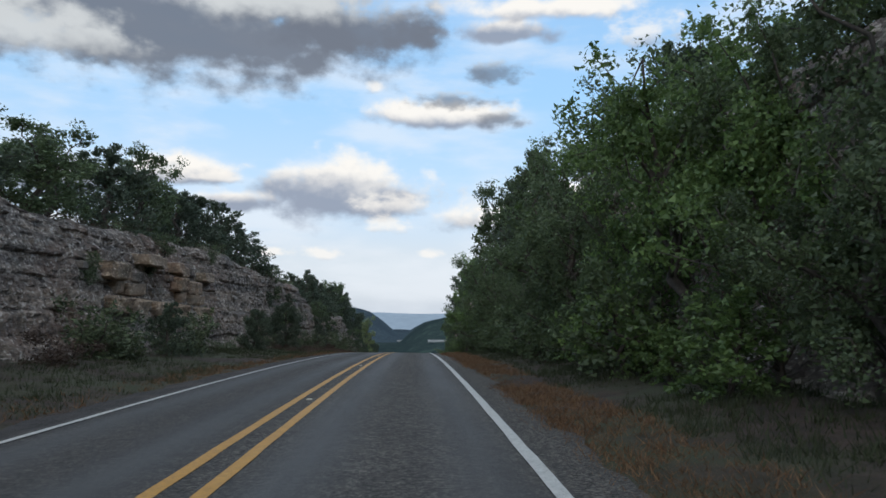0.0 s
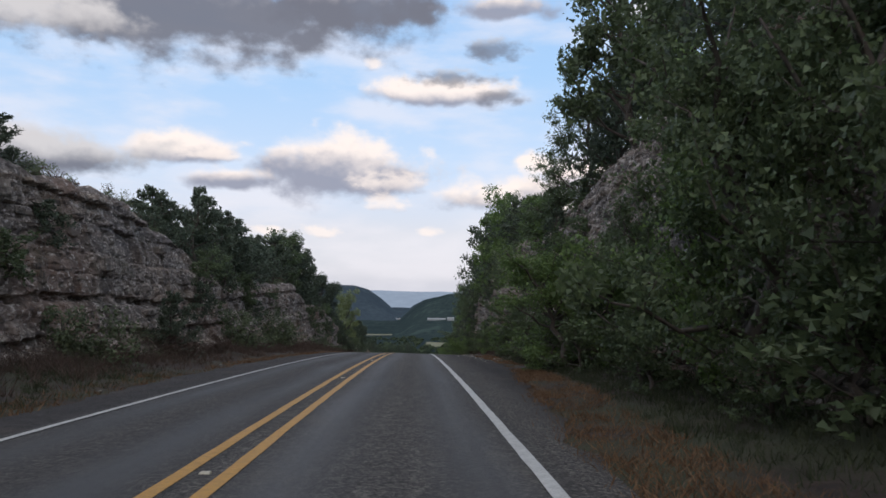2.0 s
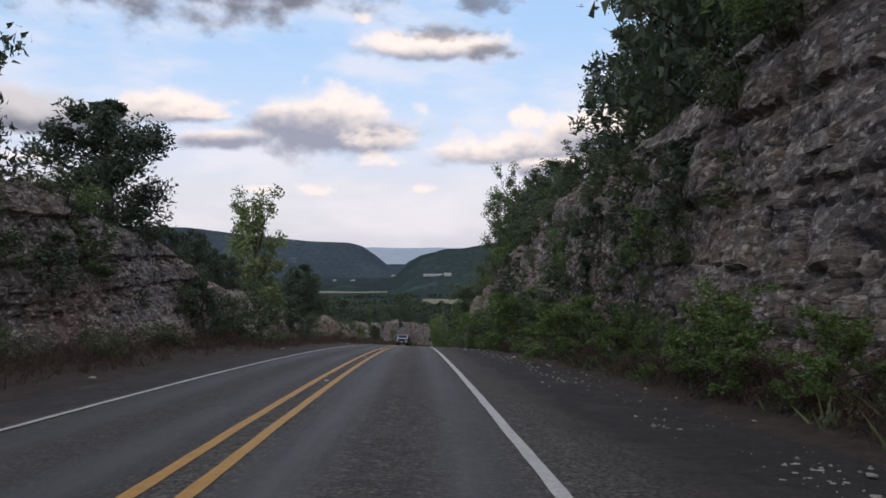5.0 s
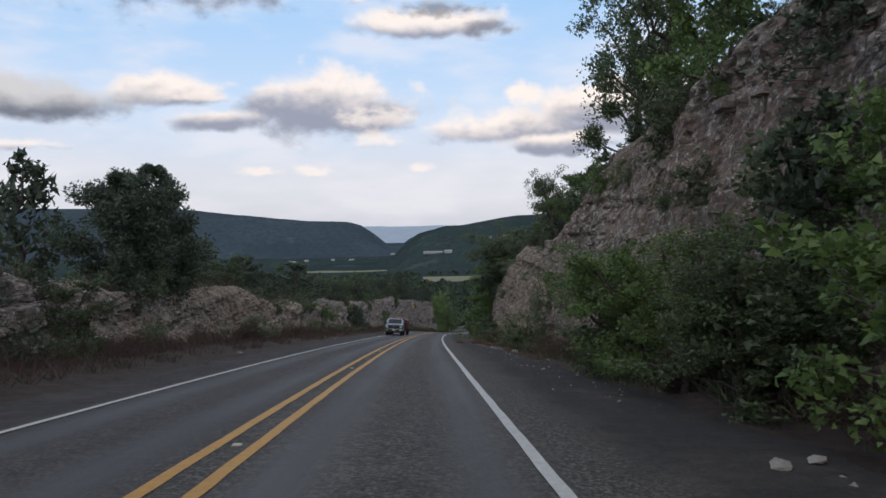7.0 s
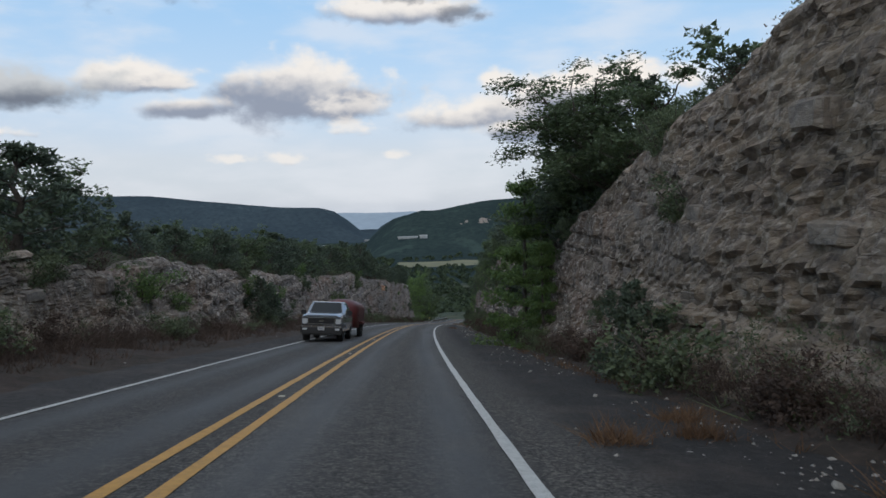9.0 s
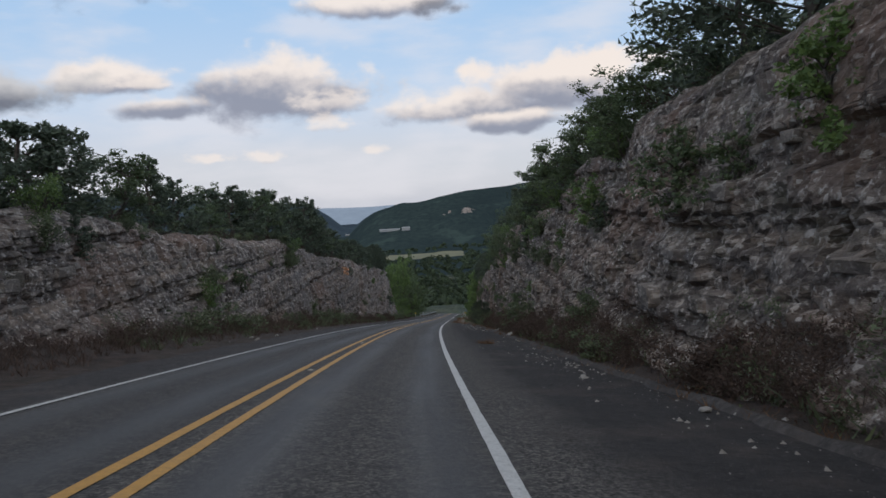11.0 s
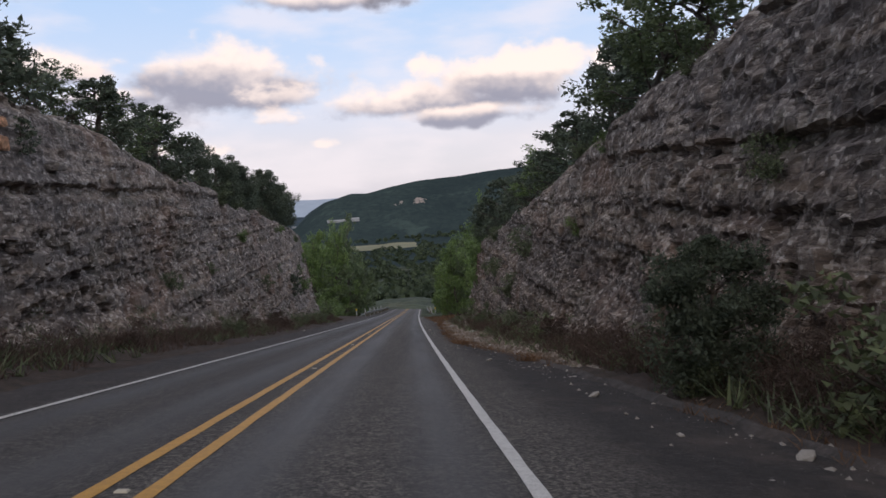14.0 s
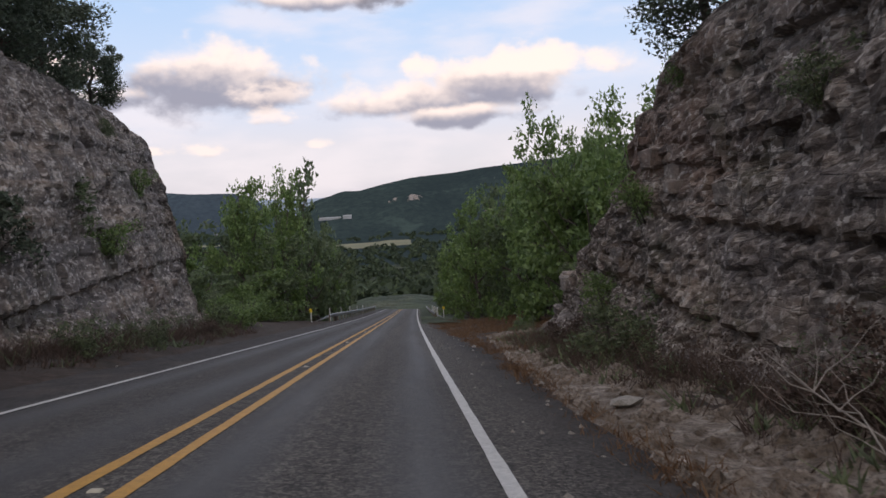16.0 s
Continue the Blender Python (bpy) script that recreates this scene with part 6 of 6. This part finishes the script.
# steel guard rails and reflector posts below the cut
def guard_rail(side, s0, s1):
    root = tagged(new("guard_rail"), "grey steel guard rail on posts beside the road", "guard rail", group="guard rails below the cut")
    prof = ((0.0, 0.44), (0.05, 0.48), (0.0, 0.55), (0.0, 0.60), (0.05, 0.67), (0.0, 0.75))
    st = np.arange(s0, s1, 2.0)
    ramp = np.clip((st - s0) / 6, 0, 1)
    verts, n = [], len(prof)
    for q, r in zip(st, ramp):
        verts += [at(q, side * (5.2 - x + 1.0 * (1 - r)), z * (0.15 + 0.85 * r)) for x, z in prof]
    faces = [(i * n + j, i * n + j + 1, (i + 1) * n + j + 1, (i + 1) * n + j) for i in range(len(st) - 1) for j in range(n - 1)]
    me = mesh_of("beam", verts, faces, STEEL, True)
    ob = piece("beam", me, root)
    mod = ob.modifiers.new("thick", "SOLIDIFY")
    mod.thickness = 0.012
    for q in np.arange(s0 + 4, s1, 4.0):
        bm = box(0.15, 0.15, 1.1, (0, 0, -0.45), 0.01)
        o = part("post", bm, WOOD_POST, root)
        o.matrix_basis = Matrix.Translation(at(q, side * 5.38, 0))
    return root


guard_rail(-1, 470, 556)
guard_rail(1, 480, 556)


def reflector(s, u, tall, yellow):
    root = tagged(new("reflector_post"), "white roadside post with a %s reflector" % ("yellow" if yellow else "small white"), "reflector post", group="reflector posts")
    root.matrix_basis = Matrix.Translation(at(s, u, 0))
    part("post", box(0.10, 0.05, tall + 0.5, (0, 0, -0.5), 0.01), POST, root)
    part("reflector", box(0.24 if yellow else 0.10, 0.03, 0.34 if yellow else 0.10, (0, -0.05, tall - 0.28), 0.008), YELLOW if yellow else POST, root, "reflector face")


reflector(470, -6.6, 1.2, True)
reflector(484, 6.3, 1.3, True)
for s in (478, 490, 502, 514, 526):
    reflector(s, -5.75, 1.25, False)
for s in (488, 494, 501, 509, 518):
    reflector(s, 5.75, 1.2, False)


# loose stones
def stone_mesh(seed, flat=0.7):
    rng = np.random.default_rng(seed)
    bm = bmesh.new()
    bmesh.ops.create_icosphere(bm, subdivisions=1, radius=1)
    for v in bm.verts:
        v.co = Vector((v.co.x * rng.uniform(0.7, 1.15), v.co.y * rng.uniform(0.7, 1.15), v.co.z * flat * rng.uniform(0.7, 1.1)))
    me = bpy.data.meshes.new("stone")
    bm.to_mesh(me)
    bm.free()
    me.materials.append(PALE_STONE)
    return me


STONES = [stone_mesh(k, 0.5) for k in range(6)]
rng = np.random.default_rng(71)
for k in range(120):
    left = rng.random() < 0.22
    s = rng.uniform(88, 432) if not left else rng.uniform(60, 430)
    sign, top, base, lean, paved = side_of(left)
    a = float(spread(paved, s))
    u = a + rng.uniform(-1.6, 1.0) if not left else a + rng.uniform(-0.2, 0.8)
    r = 0.035 + 0.09 * rng.random() ** 3
    ob = tagged(new("stone", STONES[k % 6]), "loose pale limestone lump on the road shoulder", "stone", group="fallen stones on the shoulder")
    ob.matrix_basis = Matrix.Translation(at(s, sign * u, -0.02 + 0.25 * r)) @ Euler((rng.uniform(-0.4, 0.4), rng.uniform(-0.4, 0.4), rng.uniform(0, 6.3))).to_matrix().to_4x4() @ Matrix.Diagonal((r * 1.4, r * 1.1, r, 1))
for s, u, r in ((411, 5.8, 0.20), (386, 6.9, 0.15), (330, 7.6, 0.24), (331.2, 7.9, 0.2), (318.5, 7.4, 0.22), (214, 6.8, 0.15), (221, 6.2, 0.12), (396, 6.3, 0.25)):
    ob = tagged(new("stone", STONES[int(s) % 6]), "pale limestone block fallen beside the shoulder", "stone", group="fallen stones on the shoulder")
    ob.matrix_basis = Matrix.Translation(at(s, u, r * 0.3)) @ Euler((0.2, 0.1, s)).to_matrix().to_4x4() @ Matrix.Diagonal((r * 1.5, r * 1.1, r, 1))


def scraps(seed):
    """Flat white scraps of crushed stone on the shoulder, in loose patches: station, offset, spread, count."""
    rng = np.random.default_rng(seed)
    verts, faces = [], []
    for s, u, wide, count in ((104, 6.1, 0.5, 16), (99, 6.2, 0.35, 10), (96, 4.9, 0.3, 10), (97, 6.8, 0.6, 14), (135, 5.4, 0.5, 16), (132, 6.0, 0.6, 40), (131, 6.7, 0.7, 20), (146, 5.6, 0.9, 14), (209, 5.2, 0.8, 26),
                              (202, 5.4, 0.7, 16), (298, 5.9, 0.8, 20), (296, 6.5, 0.8, 24), (294, 6.2, 1.0, 24), (332, 5.5, 1.0, 24), (335, 6.2, 1.0, 20), (370, 5.4, 0.6, 22), (368, 5.9, 0.8, 26), (344, 5.4, 0.8, 40), (347, 5.6, 0.9, 46), (350, 6.0, 1.0, 40), (354, 5.4, 0.9, 34), (343, 6.4, 0.9, 30), (340, 5.6, 0.8, 24), (160, 6.2, 0.9, 16), (232, 6.2, 1.0, 26), (222, 6.4, 0.8, 40), (220, 6.9, 0.8, 30), (236, 6.6, 1.0, 20)):
        for k in range(count):
            c = at(s + rng.normal(0, wide * 1.4), max(4.0, u + rng.normal(0, wide * 0.45)), -0.034)
            r, n = 0.006 + 0.036 * rng.random() ** 4, 6
            first = len(verts)
            turn = rng.uniform(0, 6.28)
            for lift, f in ((-0.01, 1.0), (0.012, 0.8)):
                for j in range(n):
                    q = turn + 6.283 * j / n
                    e = r * f * rng.uniform(0.6, 1.2)
                    verts.append(c + Vector((math.cos(q) * e * 2.0, math.sin(q) * e, lift)))
            faces += [(first + j, first + (j + 1) % n, first + n + (j + 1) % n, first + n + j) for j in range(n)]
            faces.append(tuple(first + n + j for j in range(n)))
    tagged(new("stone_scraps", mesh_of("stone_scraps", verts, faces, WHITE_STONE)), "flat white scraps of crushed stone on the dark shoulder", "gravel", kind="stuff")


WHITE_STONE = plain("white_stone", (0.40, 0.375, 0.345), 0.9, spread=0.2, scale=12)
scraps(87)


def chips(count, seed):
    """Small pale chips strewn over the shoulder."""
    rng = np.random.default_rng(seed)
    s = rng.uniform(84, 440, count)
    s = s[layers(s * 0.12, s * 0, 15, 3) + rng.uniform(-0.2, 0.2, count) > 0.42]
    u = spread(PAVED_RIGHT, s) + rng.normal(-0.7, 0.75, len(s))
    u = np.maximum(u, 3.75)
    c = many_at(s, u, np.where(u < spread(PAVED_RIGHT, s), -0.035, 0.0))
    r = 0.010 + 0.055 * rng.random(len(s)) ** 4
    base = np.array([(1, 0, 0), (-0.5, 0.8, 0), (-0.5, -0.8, 0), (0.1, 0.1, 0.8)])
    a = rng.uniform(0, 6.28, len(s))
    ca, sa = np.cos(a), np.sin(a)
    v = base[None] * rng.uniform(0.6, 1.4, (len(s), 4, 3))
    x, y = v[..., 0] * ca[:, None] - v[..., 1] * sa[:, None], v[..., 0] * sa[:, None] + v[..., 1] * ca[:, None]
    v = np.stack([x, y, v[..., 2]], -1) * r[:, None, None] + c[:, None, :]
    faces = [(4 * k + i, 4 * k + j, 4 * k + 3) for k in range(len(s)) for i, j in ((0, 1), (1, 2), (2, 0))]
    tagged(new("stone_chips", mesh_of("stone_chips", v.reshape(-1, 3), faces, PALE_STONE)), "pale limestone chips strewn over the shoulder", "gravel", kind="stuff")


chips(5200, 81)


def rubble(count, seed):
    """Broken rock over the bare shelf below the face."""
    rng = np.random.default_rng(seed)
    s = rng.uniform(370, 438, count)
    u = spread(SHELF, s) + 2.5 * rng.random(count) ** 1.1
    c = many_at(s, u, np.full(count, -0.02))
    a = spread(PAVED_RIGHT, s) - 0.35
    c[:, 2] += verge_height(s, (u - a) / (spread(BASE_RIGHT, s) + 0.4 - a), False)
    r = 0.02 + 0.17 * rng.random(count) ** 5
    base = np.array([(1, 0, 0), (-0.2, 0.9, 0), (-0.9, 0, 0), (0, -0.8, 0), (0.35, 0.3, 0.55), (-0.3, -0.2, 0.6)])
    v = base[None] * rng.uniform(0.6, 1.4, (count, 6, 3))
    t = rng.uniform(0, 6.28, count)[:, None]
    v = np.stack([v[..., 0] * np.cos(t) - v[..., 1] * np.sin(t), v[..., 0] * np.sin(t) + v[..., 1] * np.cos(t), v[..., 2]], -1) * r[:, None, None] + c[:, None, :]
    tris = ((0, 1, 4), (1, 2, 5), (1, 5, 4), (2, 3, 5), (3, 0, 4), (3, 4, 5))
    faces = [tuple(6 * k + q for q in f) for k in range(count) for f in tris]
    tagged(new("rubble", mesh_of("rubble", v.reshape(-1, 3), faces, RUBBLE)), "broken buff limestone rubble on the bare shelf", "rubble", kind="stuff")


rubble(13000, 83)


def dry_tuft(s, u, tall, seed):
    """One tuft of dead grass growing out of the shoulder."""
    rng = np.random.default_rng(seed)
    n = 70
    v = blades(rng, np.full(n, s) + rng.normal(0, 0.16, n), np.full(n, u) + rng.normal(0, 0.16, n), np.full(n, -0.04), tall, 0.008, 4, 0.8)
    tagged(new("grass_tuft", card_mesh("grass_tuft", v, STRAW)), "straw-coloured dead grass tuft on the dark shoulder", "grass tuft", group="tufts on the shoulder")


for k, (s, u, tall) in enumerate(((233.9, 4.7, 0.30), (234.4, 6.0, 0.32), (236.0, 6.3, 0.26), (231.0, 6.6, 0.28), (307.0, 5.2, 0.24), (372.0, 5.9, 0.3), (383.0, 4.6, 0.3))):
    dry_tuft(s, u, tall, 500 + k)


# bare dead wood
def bare_branch(name, label, root_at, reach, seed, lift, thick=0.035, forks=7):
    """A bare stem with its twigs, each fork a part of its own."""
    rng = np.random.default_rng(seed)
    root = tagged(new(name), label, "dead wood")
    root.empty_display_size = 0.3
    verts, faces = [], []
    main = bend(rng, (0, 0, 0), (reach * 0.85, reach * 0.35, lift), 6, 0.06)
    tube(verts, faces, main, np.linspace(thick, thick * 0.35, 6), 6)
    piece("stem", mesh_of("stem", verts, faces, DEAD, True), root)
    for k in range(forks):
        b = main[rng.integers(1, 5)]
        e = b + np.array([reach * rng.uniform(0.2, 0.6), reach * rng.uniform(-0.6, 0.5), lift * rng.uniform(0.2, 0.9)])
        path = bend(rng, b, e, 5, 0.05)
        verts, faces = [], []
        tube(verts, faces, path, np.linspace(thick * 0.5, thick * 0.12, 5), 5)
        fork = piece("twig", mesh_of("twig", verts, faces, DEAD, True), root)
        for j in range(2):
            c = path[rng.integers(2, 4)]
            verts, faces = [], []
            tube(verts, faces, bend(rng, c, c + rng.normal(0, 0.22 * reach, 3) * np.array([1, 1, 0.6]), 3, 0.02), (thick * 0.22, thick * 0.15, thick * 0.06), 4)
            piece("twig_end", mesh_of("twig_end", verts, faces, DEAD, True), fork)
    root.matrix_basis = root_at
    return root


bare_branch("fallen_branch", "bare pale fallen branch lying below the rock", Matrix.Translation(at(406.0, 7.0, 0.05)) @ Euler((0, 0, radians(84))).to_matrix().to_4x4(), 2.0, 3, 0.75, 0.017, 5)
bare_branch("fallen_branch", "bare pale fallen branch lying below the rock", Matrix.Translation(at(405.6, 6.7, 0.05)) @ Euler((0, 0, radians(70))).to_matrix().to_4x4(), 1.5, 4, 0.45, 0.015, 4)
for s, d, turn, seed in ((36, 0.6, 200, 9), (38.5, 1.2, 150, 10), (46, 1.0, 190, 11)):
    spot = on_hill(s, d, False)
    bare_branch("dead_tree", "bare grey dead tree at the rim of the cut", Matrix.Translation(at(*spot)) @ Euler((0, radians(-9), radians(turn))).to_matrix().to_4x4(), 1.6, seed, 3.6, 0.06, 14)

# ---------------------------------------------------------------- stone blocks in the rock faces


def block_mesh(seed):
    """A rough angular block, broken at the corners."""
    rng = np.random.default_rng(seed)
    bm = bmesh.new()
    bmesh.ops.create_cube(bm, size=1)
    bmesh.ops.bevel(bm, geom=bm.edges[:], offset=0.10, segments=1, affect="EDGES")
    for v in bm.verts:
        v.co += Vector(rng.normal(0, 0.045, 3))
    me = bpy.data.meshes.new("block")
    bm.to_mesh(me)
    bm.free()
    me.materials.append(BLOCK)
    return me


BLOCKS = [block_mesh(300 + k) for k in range(8)]
for left in (True, False):
    rng = np.random.default_rng(91 + left)
    count = 0
    while count < 295:
        s = rng.uniform(18 if left else 100, 440 if left else 432)
        share = rng.uniform(0.14, 0.86)
        spot = face_spot(s, share, left)
        if spot[2] < 0.5:
            continue
        # blocks sit in rows on the bedding
        z = at(*spot).z + float(bed_warp(np.array([s]))[0])
        bed = BEDS[min(max(int(np.searchsorted(BEDS, z)), 1), len(BEDS) - 1)]
        up = spot[2] + (bed - z) * 0.8
        w, h, d = rng.uniform(0.35, 1.25), rng.uniform(0.22, 0.6), rng.uniform(0.5, 0.9)
        sign = -1 if left else 1
        heading = math.atan2(SIDE[int(s) + 20][1], SIDE[int(s) + 20][0])
        m = Matrix.Translation(at(s, spot[1] + sign * (d * 0.5 - rng.uniform(0.04, 0.2)), up - h / 2)) @ Euler((rng.normal(0, 0.03), rng.normal(0, 0.03), heading + rng.normal(0, 0.09))).to_matrix().to_4x4() @ Matrix.Diagonal((d, w, h, 1))
        piece("block", BLOCKS[count % 8], FACE[left][0], m)
        count += 1

# broad tan ledges that overhang the first stretch of the left face
TAN = rock_paint("tan_limestone", True, (1.4, 1.24, 1.05))
TAN_BLOCKS = []
for k in range(4):
    me = block_mesh(330 + k)
    me.materials[0] = TAN
    TAN_BLOCKS.append(me)
rng = np.random.default_rng(93)
for row, (up, h) in enumerate(((2.5, 0.75), (3.3, 0.6), (4.0, 0.8), (4.9, 0.6))):
    s = 33.0 + 1.3 * (row % 2)
    while s < 49:
        w = rng.uniform(0.7, 2.4)
        if rng.random() < 0.55:
            spot = face_spot(s + w / 2, min(0.9, (up + 0.5) / 6.6), True)
            q = int(s) + 20
            heading = math.atan2(SIDE[q][1], SIDE[q][0])
            m = Matrix.Translation(at(s + w / 2, spot[1] - 0.25 + 0.12 * row + rng.uniform(-0.1, 0.15), up)) @ Euler((0, rng.normal(0, 0.02), heading + rng.normal(0, 0.05))).to_matrix().to_4x4() @ Matrix.Diagonal((1.3, w, h, 1))
            piece("block", TAN_BLOCKS[row], FACE[True][0], m)
        s += w + rng.uniform(0.02, 0.2)

# a patch of rusty ledges high in the left face
RUST = rock_paint("rusty_limestone", True, (2.3, 1.45, 0.95))
RUST_BLOCK = block_mesh(341)
RUST_BLOCK.materials[0] = RUST
for k in range(9):
    s, up = 369.5 + 0.75 * (k % 5) + 0.4 * (k // 5), 6.3 + 0.55 * (k // 5) + 0.1 * rng.random()
    spot = face_spot(s, min(0.9, (up + 0.5) / (float(spread(TOP_LEFT, s)) + 0.5)), True)
    q = int(s) + 20
    heading = math.atan2(SIDE[q][1], SIDE[q][0])
    piece("block", RUST_BLOCK, FACE[True][0], Matrix.Translation(at(s, spot[1] - 0.18, up)) @ Euler((0, 0, heading + rng.normal(0, 0.1))).to_matrix().to_4x4() @ Matrix.Diagonal((0.7, rng.uniform(0.5, 0.9), rng.uniform(0.25, 0.45), 1)))
